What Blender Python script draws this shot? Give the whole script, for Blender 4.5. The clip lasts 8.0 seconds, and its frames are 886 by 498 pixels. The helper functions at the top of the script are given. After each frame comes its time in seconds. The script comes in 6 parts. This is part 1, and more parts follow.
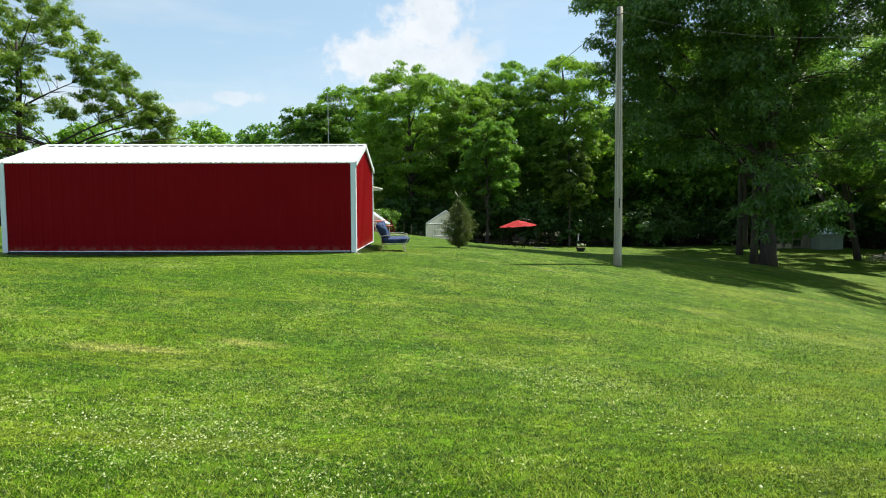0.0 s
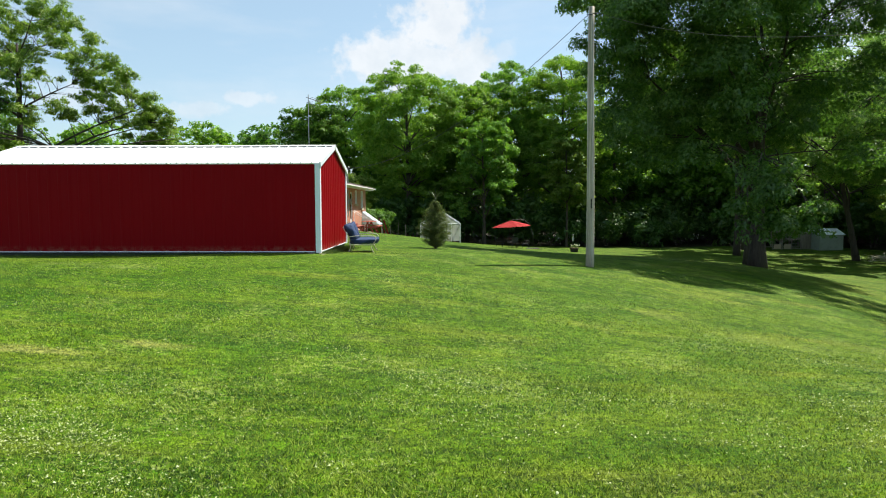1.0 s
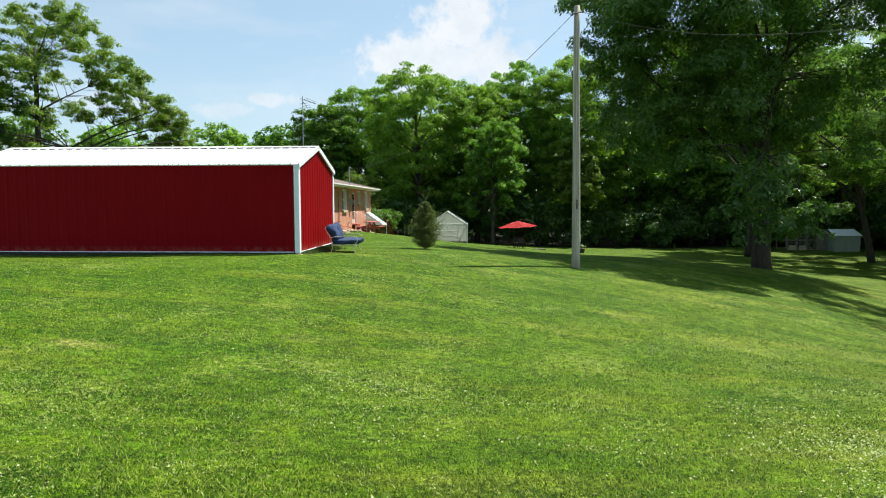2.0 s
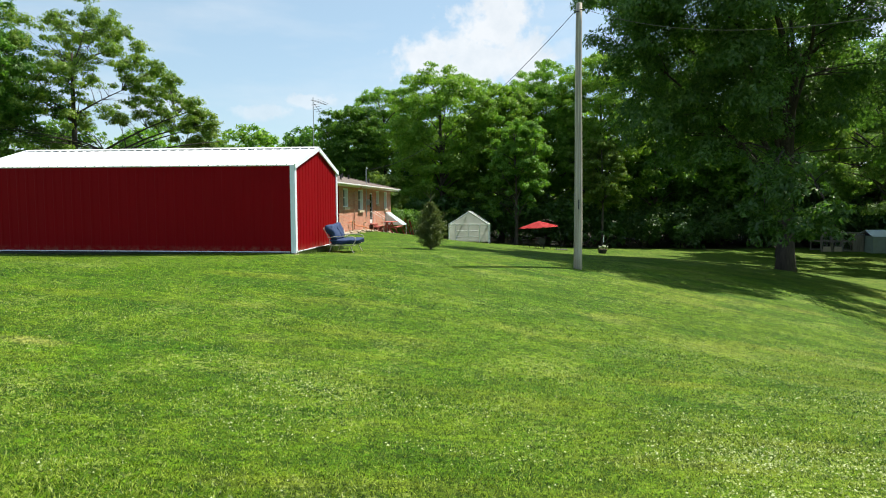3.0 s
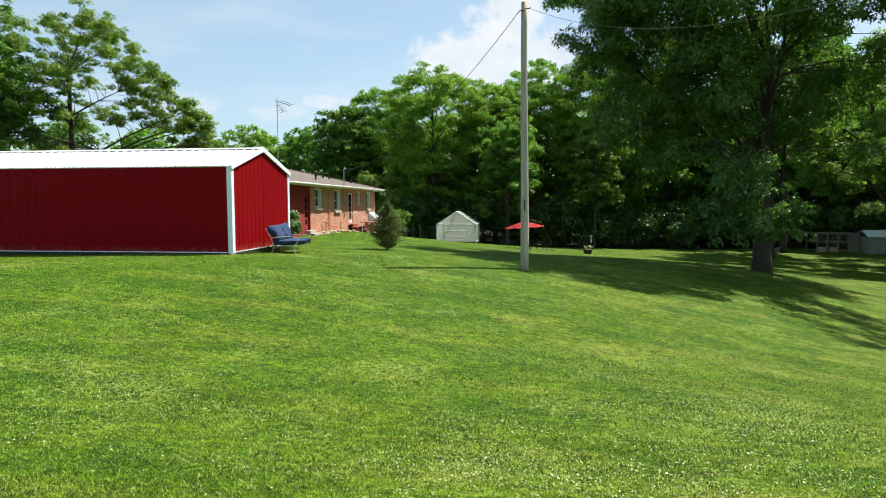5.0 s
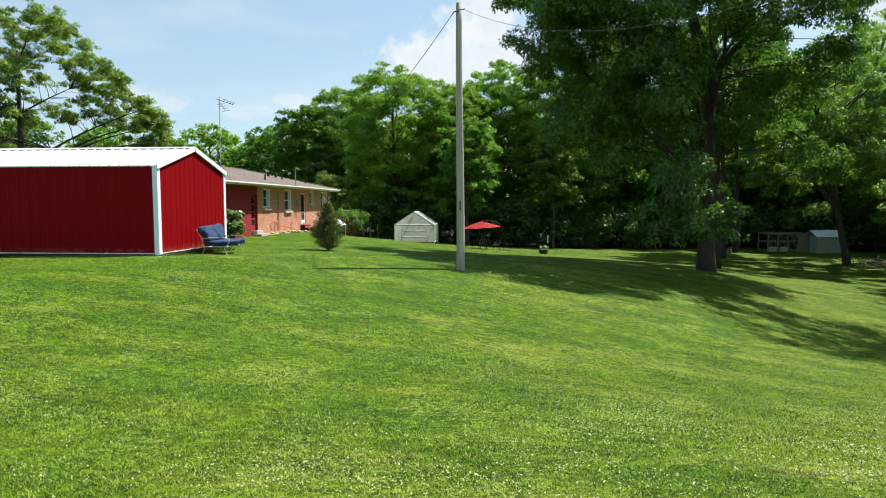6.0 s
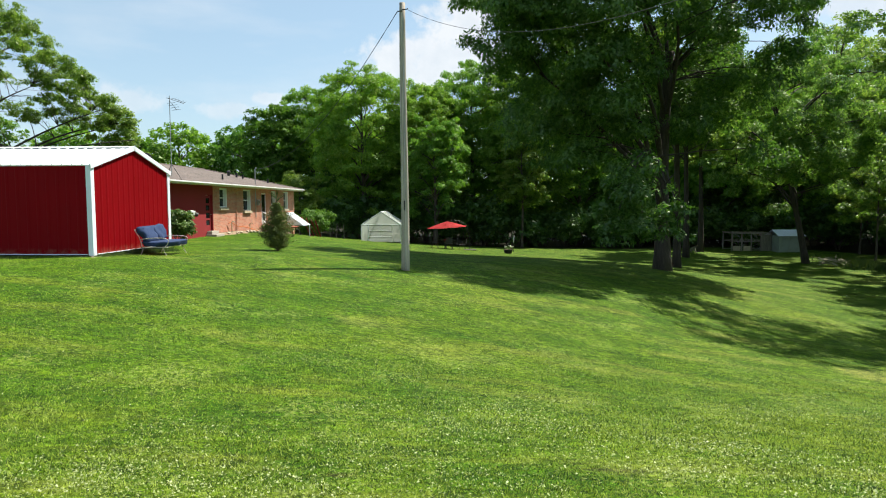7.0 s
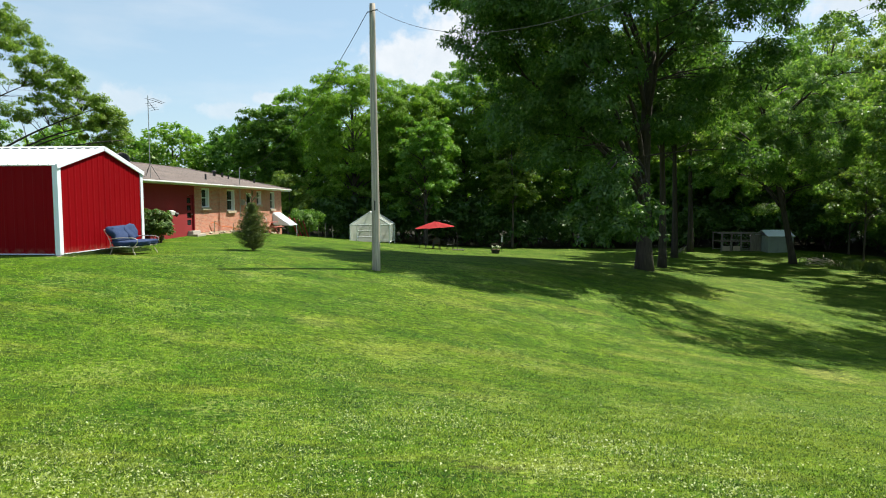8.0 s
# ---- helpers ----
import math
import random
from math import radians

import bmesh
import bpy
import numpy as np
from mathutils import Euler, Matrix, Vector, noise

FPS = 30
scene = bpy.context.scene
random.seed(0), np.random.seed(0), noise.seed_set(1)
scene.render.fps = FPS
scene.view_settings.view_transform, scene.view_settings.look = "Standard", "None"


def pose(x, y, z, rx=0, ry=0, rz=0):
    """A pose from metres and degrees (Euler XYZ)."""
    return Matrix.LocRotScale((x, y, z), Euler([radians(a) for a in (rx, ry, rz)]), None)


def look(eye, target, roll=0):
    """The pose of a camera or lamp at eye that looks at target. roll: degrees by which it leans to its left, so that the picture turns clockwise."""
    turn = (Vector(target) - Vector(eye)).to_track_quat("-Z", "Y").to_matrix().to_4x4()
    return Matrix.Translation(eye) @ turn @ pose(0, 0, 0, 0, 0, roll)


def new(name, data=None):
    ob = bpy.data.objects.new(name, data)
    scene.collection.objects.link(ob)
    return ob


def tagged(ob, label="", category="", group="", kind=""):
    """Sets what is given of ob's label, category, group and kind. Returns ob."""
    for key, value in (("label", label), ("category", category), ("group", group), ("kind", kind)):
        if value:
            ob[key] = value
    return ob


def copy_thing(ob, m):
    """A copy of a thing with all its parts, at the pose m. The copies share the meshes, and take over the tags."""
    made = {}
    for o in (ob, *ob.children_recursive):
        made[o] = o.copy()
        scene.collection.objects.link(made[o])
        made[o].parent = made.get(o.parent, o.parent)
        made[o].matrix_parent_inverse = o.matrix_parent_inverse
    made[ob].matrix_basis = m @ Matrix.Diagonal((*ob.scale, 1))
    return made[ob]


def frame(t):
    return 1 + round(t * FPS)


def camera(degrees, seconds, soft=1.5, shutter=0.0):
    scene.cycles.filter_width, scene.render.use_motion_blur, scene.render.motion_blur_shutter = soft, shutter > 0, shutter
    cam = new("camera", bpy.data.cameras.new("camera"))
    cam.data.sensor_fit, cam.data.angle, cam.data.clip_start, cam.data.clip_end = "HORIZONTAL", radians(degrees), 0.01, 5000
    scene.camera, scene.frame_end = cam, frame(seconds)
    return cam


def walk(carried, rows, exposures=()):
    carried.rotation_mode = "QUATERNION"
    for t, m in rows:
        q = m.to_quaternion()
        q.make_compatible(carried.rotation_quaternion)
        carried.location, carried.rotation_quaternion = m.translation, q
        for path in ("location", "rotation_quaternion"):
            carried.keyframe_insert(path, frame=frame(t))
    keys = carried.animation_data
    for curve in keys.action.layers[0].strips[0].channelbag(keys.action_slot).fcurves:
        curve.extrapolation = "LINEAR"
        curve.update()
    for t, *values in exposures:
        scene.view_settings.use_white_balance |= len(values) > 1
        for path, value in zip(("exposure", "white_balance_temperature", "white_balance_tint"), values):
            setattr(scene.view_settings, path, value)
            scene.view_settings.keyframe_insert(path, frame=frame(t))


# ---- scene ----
cam = camera(69.9, 8.0, soft=1.05)
METRES, EYE, TILT, LEAN, TURN = 9.7, 2.0, -1.3, -0.75, 0.0
ROWS = [
    (0.0, 0.0, 0.0, 0.0, -0.04, -2.83, 0.84),
    (0.5, 0.0697, 0.0008, 0.0002, 0.36, -2.83, 0.83),
    (1.0, 0.1389, 0.0021, 0.0006, 0.86, -2.82, 0.82),
    (1.5, 0.2063, 0.0041, 0.0008, 1.64, -2.8, 0.8),
    (3.0, 0.3955, 0.0225, -0.0001, 6.0, -2.74, 0.74),
    (3.5, 0.4579, 0.0326, -0.0001, 7.54, -2.73, 0.71),
    (4.0, 0.5205, 0.042, -0.0005, 7.86, -2.72, 0.68),
    (4.5, 0.577, 0.0488, -0.0003, 7.84, -2.74, 0.71),
    (6.0, 0.7624, 0.0732, -0.0004, 4.83, -2.77, 0.73),
    (6.5, 0.8266, 0.0785, -0.0006, 3.63, -2.8, 0.77),
    (7.0, 0.8893, 0.083, -0.0014, 3.11, -2.81, 0.78),
    (7.5, 0.9465, 0.0833, -0.0019, 3.14, -2.81, 0.77),
    (8.0, 0.995, 0.0822, -0.0025, 3.15, -2.81, 0.74),
]
walk(cam, [(t, pose(0, 0, EYE, TILT, LEAN, TURN) @ pose(METRES * x, METRES * y, METRES * z, 90 + pitch, roll, yaw)) for t, x, y, z, yaw, pitch, roll in ROWS])

# ---- light: early-summer sun from ahead and to the east side, hazy blue sky ----
SUN_AZ, SUN_EL = 48.7, 58.0
sun_dir = Vector((math.sin(radians(SUN_AZ)) * math.cos(radians(SUN_EL)), math.cos(radians(SUN_AZ)) * math.cos(radians(SUN_EL)), math.sin(radians(SUN_EL))))
sun = new("sun", bpy.data.lights.new("sun", "SUN"))
sun.data.energy, sun.data.angle, sun.data.color = 5.0, radians(0.55), (1.0, 0.92, 0.78)
sun.matrix_world = look(sun_dir * 200, (0, 0, 0))

world = bpy.data.worlds.new("sky")
scene.world = world
world.use_nodes = True
wn, wl = world.node_tree.nodes, world.node_tree.links
wn.clear()


def wnode(kind, **values):
    n = wn.new(kind)
    for key, value in values.items():
        n.inputs[key].default_value = value
    return n


def wmath(op, a, b=0.0, clamp=False):
    n = wn.new("ShaderNodeMath")
    n.operation, n.use_clamp = op, clamp
    for k, v in enumerate((a, b)):
        if isinstance(v, (int, float)):
            n.inputs[k].default_value = v
        else:
            wl.new(v, n.inputs[k])
    return n.outputs[0]


sky = wn.new("ShaderNodeTexSky")
sky.sky_type, sky.sun_disc = "NISHITA", False
sky.sun_elevation, sky.sun_rotation = radians(SUN_EL), radians(SUN_AZ)
sky.air_density, sky.dust_density, sky.ozone_density = 1.0, 0.8, 1.5
coord = wn.new("ShaderNodeTexCoord")
dirn = coord.outputs["Generated"]
ragged = wnode("ShaderNodeTexNoise", Scale=24.0, Detail=9.0, Roughness=0.6)
wl.new(dirn, ragged.inputs["Vector"])
flat = wn.new("ShaderNodeMapping")
flat.inputs["Scale"].default_value = (2.2, 2.2, 9.0)
wl.new(dirn, flat.inputs["Vector"])
wisp = wnode("ShaderNodeTexNoise", Scale=1.6, Detail=6.0, Roughness=0.55)
wl.new(flat.outputs[0], wisp.inputs["Vector"])


def cloud(azimuth, elevation, wide, tall, strength):
    """A heap of cloud round one direction of the sky, ragged by noise."""
    a, e = radians(azimuth), radians(elevation)
    sub = wn.new("ShaderNodeVectorMath")
    sub.operation = "SUBTRACT"
    wl.new(dirn, sub.inputs[0])
    sub.inputs[1].default_value = (math.sin(a) * math.cos(e), math.cos(a) * math.cos(e), math.sin(e))
    mul = wn.new("ShaderNodeVectorMath")
    mul.operation = "MULTIPLY"
    wl.new(sub.outputs[0], mul.inputs[0])
    mul.inputs[1].default_value = (1 / radians(wide), 1 / radians(wide), 1 / radians(tall))
    length = wn.new("ShaderNodeVectorMath")
    length.operation = "LENGTH"
    wl.new(mul.outputs[0], length.inputs[0])
    body = wmath("SUBTRACT", 1.0, length.outputs["Value"])
    body = wmath("ADD", body, wmath("MULTIPLY", wmath("SUBTRACT", ragged.outputs[0], 0.5), 2.2))
    return wmath("MULTIPLY", wmath("MULTIPLY", body, 2.2, True), strength)


total = cloud(-1.0, 15.3, 4.6, 3.3, 0.97)
for spec in ((-6.9, 12.6, 3.4, 2.3, 0.92), (-3.6, 12.2, 6.4, 3.0, 0.9), (1.0, 12.4, 3.6, 3.4, 0.88), (4.6, 13.2, 1.6, 1.1, 0.4), (3.2, 14.8, 0.9, 0.6, 0.4), (-17.5, 8.9, 2.6, 0.8, 0.6), (-21.5, 7.8, 3.2, 0.9, 0.5), (-30.0, 8.2, 4.0, 1.4, 0.5), (33.0, 16.0, 8.0, 5.0, 0.8), (60.0, 20.0, 14.0, 6.0, 0.8), (-70.0, 18.0, 14.0, 6.0, 0.7), (150.0, 25.0, 20.0, 9.0, 0.8), (-150.0, 30.0, 22.0, 9.0, 0.7)):
    total = wmath("MAXIMUM", total, cloud(*spec))
veil = wmath("MULTIPLY", wmath("MULTIPLY", wmath("SUBTRACT", wisp.outputs[0], 0.46), 3.0, True), 0.38)
total = wmath("MAXIMUM", total, veil)
mix = wn.new("ShaderNodeMix")
mix.data_type = "RGBA"
wl.new(total, mix.inputs["Factor"])
haze = wn.new("ShaderNodeMix")
haze.data_type = "RGBA"
haze.inputs["Factor"].default_value = 0.36
wl.new(sky.outputs[0], haze.inputs["A"])
haze.inputs["B"].default_value = (4.9, 6.9, 7.7, 1)
wl.new(haze.outputs["Result"], mix.inputs["A"])
heap = wnode("ShaderNodeTexNoise", Scale=15.0, Detail=6.0, Roughness=0.6)
wl.new(dirn, heap.inputs["Vector"])
tone = wn.new("ShaderNodeMix")
tone.data_type = "RGBA"
wl.new(wmath("MULTIPLY", wmath("SUBTRACT", heap.outputs[0], 0.36), 4.0, True), tone.inputs["Factor"])
tone.inputs["A"].default_value, tone.inputs["B"].default_value = (5.5, 6.0, 6.5, 1), (6.5, 6.8, 7.1, 1)
wl.new(tone.outputs["Result"], mix.inputs["B"])
back = wnode("ShaderNodeBackground", Strength=0.068)
wl.new(mix.outputs["Result"], back.inputs["Color"])
wo = wn.new("ShaderNodeOutputWorld")
wl.new(back.outputs[0], wo.inputs["Surface"])
scene.view_settings.exposure = 1.06

# ---- the lie of the land: broad swells and hollows on a level plain ----
PLAIN = -2.4
BROAD = ((-25, 0, 25, 50), (0, 25, 50, 75), 24.0, (1.11, -0.02, 1.84, 1.71, 1.66, 1.48, 0.12, -2.08, -0.04, -1.49, 0.18, 0.53, 0.66, -0.99, 0.13, 0.04))
SMALL = ((-10, -2, 6, 14, 22), (2, 10, 18, 26, 34), 8.0, (0.22, 0.17, -0.51, -0.36, -0.2, -0.45, -0.37, 1.02, -0.79, 1.45, 0.85, -1.52, 0.95, 0.02, -1.43, 1.51, -0.07, -1.44, 1.14, 1.11, -1.14, 0.73, -0.14, -0.81, -0.05))


def land(x, y):
    """Height of the ground; x and y may be arrays."""
    x, y = np.asarray(x, float), np.asarray(y, float)
    z = np.full(np.broadcast(x, y).shape, PLAIN)
    for xs, ys, spread, amounts in (BROAD, SMALL):
        k = 0
        for a in xs:
            for b in ys:
                z = z + amounts[k] * np.exp(-((x - a) ** 2 + (y - b) ** 2) / (2 * spread * spread))
                k += 1
    return z


def ground_z(x, y):
    return float(land(x, y))


# ---- materials ----
def node(m, kind, **values):
    n = m.node_tree.nodes.new(kind)
    for key, value in values.items():
        n.inputs[key].default_value = value
    return n


def join(m, a, b):
    m.node_tree.links.new(a, b)


def ramp(m, fac, stops):
    n = m.node_tree.nodes.new("ShaderNodeValToRGB")
    while len(n.color_ramp.elements) < len(stops):
        n.color_ramp.elements.new(0.5)
    for el, (at, col) in zip(n.color_ramp.elements, stops):
        el.position, el.color = at, (*col, 1) if len(col) == 3 else col
    join(m, fac, n.inputs[0])
    return n.outputs[0]


def mixed(m, fac, a, b, how="MIX"):
    n = m.node_tree.nodes.new("ShaderNodeMix")
    n.data_type, n.blend_type = "RGBA", how
    for key, v in (("Factor", fac), ("A", a), ("B", b)):
        if isinstance(v, (int, float)):
            n.inputs[key].default_value = v
        elif isinstance(v, tuple):
            n.inputs[key].default_value = (*v, 1)
        else:
            join(m, v, n.inputs[key])
    return n.outputs["Result"]


def calc(m, op, a, b=0.0, clamp=False):
    n = m.node_tree.nodes.new("ShaderNodeMath")
    n.operation, n.use_clamp = op, clamp
    for k, v in enumerate((a, b)):
        if isinstance(v, (int, float)):
            n.inputs[k].default_value = v
        else:
            join(m, v, n.inputs[k])
    return n.outputs[0]


def noise_of(m, scale, detail=4.0, rough=0.55, stretch=None, space="Object", twist=0.0, offset=(0, 0, 0)):
    """Noise in the thing's own space or, for the land, in the world's, in metres."""
    if space == "World":
        src = node(m, "ShaderNodeNewGeometry").outputs["Position"]
    else:
        src = node(m, "ShaderNodeTexCoord").outputs["Object"]
    if stretch or twist or offset != (0, 0, 0):
        mp = node(m, "ShaderNodeMapping")
        mp.inputs["Scale"].default_value = stretch or (1, 1, 1)
        mp.inputs["Rotation"].default_value = (0, 0, radians(twist))
        mp.inputs["Location"].default_value = offset
        join(m, src, mp.inputs["Vector"])
        src = mp.outputs[0]
    n = node(m, "ShaderNodeTexNoise", Scale=scale, Detail=detail, Roughness=rough)
    join(m, src, n.inputs["Vector"])
    return n.outputs[0]


def blank(name):
    m = bpy.data.materials.new(name)
    m.use_nodes = True
    return m, m.node_tree.nodes["Principled BSDF"]


def bump(m, shader, height, strength=0.3, distance=0.02):
    b = node(m, "ShaderNodeBump", Strength=strength, Distance=distance)
    join(m, height, b.inputs["Height"])
    join(m, b.outputs[0], shader.inputs["Normal"])


def painted(name, col, rough=0.45, metal=0.0, vary=0.12, dirt=0.15, dirt_col=(0.12, 0.1, 0.08), scale=3.0, relief=0.05):
    """Paint, plastic or metal with faint blotches, fine grain and some dirt."""
    m, s = blank(name)
    big = noise_of(m, scale, 5, 0.6)
    fine = noise_of(m, scale * 14, 3, 0.6)
    dark = tuple(c * (1 - vary) for c in col)
    light = tuple(min(1, c * (1 + vary)) for c in col)
    base = mixed(m, fine, dark, light)
    smear = ramp(m, big, [(0.5, (0, 0, 0)), (0.75, (dirt, dirt, dirt))])
    base = mixed(m, smear, base, dirt_col)
    join(m, base, s.inputs["Base Color"])
    r = calc(m, "ADD", calc(m, "MULTIPLY", big, 0.25), rough - 0.12, True)
    join(m, r, s.inputs["Roughness"])
    s.inputs["Metallic"].default_value = metal
    if relief:
        bump(m, s, fine, relief, 0.01)
    return m


def dry_spot(m, ragged, x, y, wide, long):
    """0 to 1 over one straw-dry spot of the lawn with a ragged edge."""
    mp = node(m, "ShaderNodeMapping")
    mp.vector_type = "POINT"
    mp.inputs["Location"].default_value = (-x / wide, -y / long, 0)
    mp.inputs["Scale"].default_value = (1 / wide, 1 / long, 0)
    join(m, node(m, "ShaderNodeNewGeometry").outputs["Position"], mp.inputs["Vector"])
    far = node(m, "ShaderNodeVectorMath")
    far.operation = "LENGTH"
    join(m, mp.outputs[0], far.inputs[0])
    edge = calc(m, "SUBTRACT", calc(m, "ADD", 0.0, calc(m, "MULTIPLY", ragged, 3.2)), far.outputs["Value"])
    return calc(m, "MULTIPLY", calc(m, "SUBTRACT", edge, 0.75), 1.6, True)


def lawn_colour(m):
    """The lawn's colour in the world's plan: greens, mown bands, dry straw patches, dull clover."""
    broad = noise_of(m, 0.16, 4, 0.55, space="World")
    band = noise_of(m, 0.55, 5, 0.6, stretch=(0.36, 1.7, 1), space="World", twist=7)
    fine = noise_of(m, 1.5, 6, 0.68, stretch=(0.9, 0.7, 1), space="World", twist=-8)
    dry = noise_of(m, 0.6, 6, 0.62, stretch=(0.40, 1.7, 1), space="World", twist=6, offset=(3.1, 1.7, 0))
    deep = noise_of(m, 0.8, 5, 0.6, stretch=(0.36, 1.6, 1), space="World", twist=-4, offset=(7.7, 2.3, 0))
    base = ramp(m, broad, [(0.3, (0.066, 0.142, 0.008)), (0.5, (0.090, 0.166, 0.011)), (0.7, (0.122, 0.182, 0.014))])
    base = mixed(m, ramp(m, band, [(0.44, (0, 0, 0)), (0.60, (0.75, 0.75, 0.75))]), base, (0.042, 0.112, 0.0035))
    base = mixed(m, ramp(m, fine, [(0.46, (0, 0, 0)), (0.66, (0.6, 0.6, 0.6))]), base, (0.160, 0.230, 0.022))
    base = mixed(m, ramp(m, deep, [(0.52, (0, 0, 0)), (0.66, (0.7, 0.7, 0.7))]), base, (0.034, 0.104, 0.005))
    base = mixed(m, ramp(m, dry, [(0.53, (0, 0, 0)), (0.68, (0.65, 0.65, 0.65))]), base, (0.225, 0.235, 0.075))
    east = node(m, "ShaderNodeSeparateXYZ")
    join(m, node(m, "ShaderNodeNewGeometry").outputs["Position"], east.inputs[0])
    toward = calc(m, "MULTIPLY", calc(m, "ADD", calc(m, "ADD", east.outputs[0], 5.0), calc(m, "MULTIPLY", broad, 4.0)), 0.055, True)
    base = mixed(m, 1.0, base, mixed(m, toward, (0.85, 1.06, 0.22), (0.97, 1.05, 0.80)), "MULTIPLY")
    worn = None
    for x, y, wide, long, much in ((-2.5, 7.95, 0.8, 0.34, 1.0), (-3.7, 7.3, 1.0, 0.24, 1.0), (6.1, 14.6, 1.1, 0.8, 0.4), (18.6, 17.2, 1.0, 1.2, 0.7), (4.3, 12.1, 0.9, 0.7, 0.4), (0.1, 9.4, 0.8, 0.5, 0.35)):
        spot = calc(m, "MULTIPLY", dry_spot(m, fine, x, y, wide, long), much)
        worn = spot if worn is None else calc(m, "MAXIMUM", worn, spot)
    base = mixed(m, calc(m, "MULTIPLY", worn, 0.62), base, (0.40, 0.39, 0.17))
    bald = calc(m, "MAXIMUM", dry_spot(m, fine, 7.55, 5.52, 0.22, 0.10), dry_spot(m, fine, 9.75, 5.9, 0.30, 0.10))
    base = mixed(m, calc(m, "MULTIPLY", bald, 0.7), base, (0.075, 0.062, 0.036))
    base = mixed(m, 1.0, base, (0.82, 0.82, 0.82), "MULTIPLY")
    return base


def forest_floor(m, base):
    """Brown fallen leaves past the wood's uneven edge, wood shade put into their colour."""
    sep = node(m, "ShaderNodeSeparateXYZ")
    join(m, node(m, "ShaderNodeNewGeometry").outputs["Position"], sep.inputs[0])
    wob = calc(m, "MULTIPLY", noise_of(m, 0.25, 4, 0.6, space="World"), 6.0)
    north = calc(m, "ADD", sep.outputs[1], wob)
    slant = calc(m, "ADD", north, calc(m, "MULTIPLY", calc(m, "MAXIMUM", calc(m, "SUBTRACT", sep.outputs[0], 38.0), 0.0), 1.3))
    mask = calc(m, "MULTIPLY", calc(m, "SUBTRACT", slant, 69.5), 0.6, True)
    shaded_litter = mixed(m, noise_of(m, 6.0, 5, 0.7, space="World"), (0.012, 0.012, 0.007), (0.030, 0.028, 0.014))
    return mixed(m, mask, base, shaded_litter)


def make_lawn():
    m, s = blank("mown_lawn")
    base = lawn_colour(m)
    grain = noise_of(m, 45.0, 4, 0.7, space="World")
    tuft = noise_of(m, 9.0, 6, 0.75, stretch=(0.75, 1.1, 1), space="World")
    clump = noise_of(m, 3.2, 5, 0.7, stretch=(0.6, 1.3, 1), space="World", twist=10)
    base = mixed(m, 1.0, base, ramp(m, clump, [(0.38, (0.62, 0.68, 0.6)), (0.62, (1.24, 1.20, 1.15))]), "MULTIPLY")
    # darkest grain and tuft tones also stand in for shade between blades
    base = mixed(m, 1.0, base, ramp(m, grain, [(0.40, (0.20, 0.25, 0.18)), (0.60, (1.30, 1.28, 1.0))]), "MULTIPLY")
    base = mixed(m, 1.0, base, ramp(m, tuft, [(0.40, (0.40, 0.46, 0.4)), (0.60, (1.34, 1.28, 1.2))]), "MULTIPLY")
    where = noise_of(m, 0.8, 5, 0.65, stretch=(0.9, 0.8, 1), space="World", offset=(5.2, 0.7, 0))
    fleck = noise_of(m, 16.0, 3, 0.6, space="World", offset=(2.2, 8.1, 0))
    pale = calc(m, "MULTIPLY", calc(m, "SUBTRACT", calc(m, "ADD", fleck, calc(m, "MULTIPLY", where, 0.7)), 0.94), 8.0, True)
    base = mixed(m, calc(m, "MULTIPLY", pale, 0.55), base, (0.27, 0.33, 0.085))
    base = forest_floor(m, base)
    join(m, base, s.inputs["Base Color"])
    s.inputs["Roughness"].default_value = 0.85
    s.inputs["Specular IOR Level"].default_value = 0.1
    h = calc(m, "ADD", calc(m, "MULTIPLY", grain, 0.4), tuft)
    bump(m, s, h, 0.55, 0.06)
    return m


def make_blades():
    m, s = blank("grass_blades")
    m.node_tree.nodes.remove(s)
    base = lawn_colour(m)
    rnd = node(m, "ShaderNodeNewGeometry").outputs["Random Per Island"]
    base = mixed(m, 1.0, base, ramp(m, rnd, [(0.0, (0.13, 0.17, 0.12)), (0.5, (0.95, 0.92, 0.75)), (0.92, (2.4, 2.15, 1.5))]), "MULTIPLY")
    drift = noise_of(m, 1.1, 5, 0.65, stretch=(0.9, 0.8, 1), space="World", twist=5, offset=(1.9, 4.4, 0))
    few = calc(m, "MULTIPLY", calc(m, "SUBTRACT", calc(m, "ADD", rnd, calc(m, "MULTIPLY", drift, 1.7)), 1.22), 3.5, True)
    base = mixed(m, calc(m, "MULTIPLY", few, 0.85), base, (0.33, 0.41, 0.075))
    d = node(m, "ShaderNodeBsdfDiffuse")
    t = node(m, "ShaderNodeBsdfTranslucent")
    g = node(m, "ShaderNodeBsdfGlossy", Roughness=0.45)
    g.inputs["Color"].default_value = (0.8, 0.85, 0.8, 1)
    join(m, base, d.inputs["Color"])
    join(m, mixed(m, 1.0, base, (1.2, 1.25, 0.6), "MULTIPLY"), t.inputs["Color"])
    a = node(m, "ShaderNodeMixShader", Fac=0.35)
    join(m, d.outputs[0], a.inputs[1])
    join(m, t.outputs[0], a.inputs[2])
    b = node(m, "ShaderNodeMixShader", Fac=0.015)
    join(m, a.outputs[0], b.inputs[1])
    join(m, g.outputs[0], b.inputs[2])
    join(m, b.outputs[0], m.node_tree.nodes["Material Output"].inputs["Surface"])
    return m


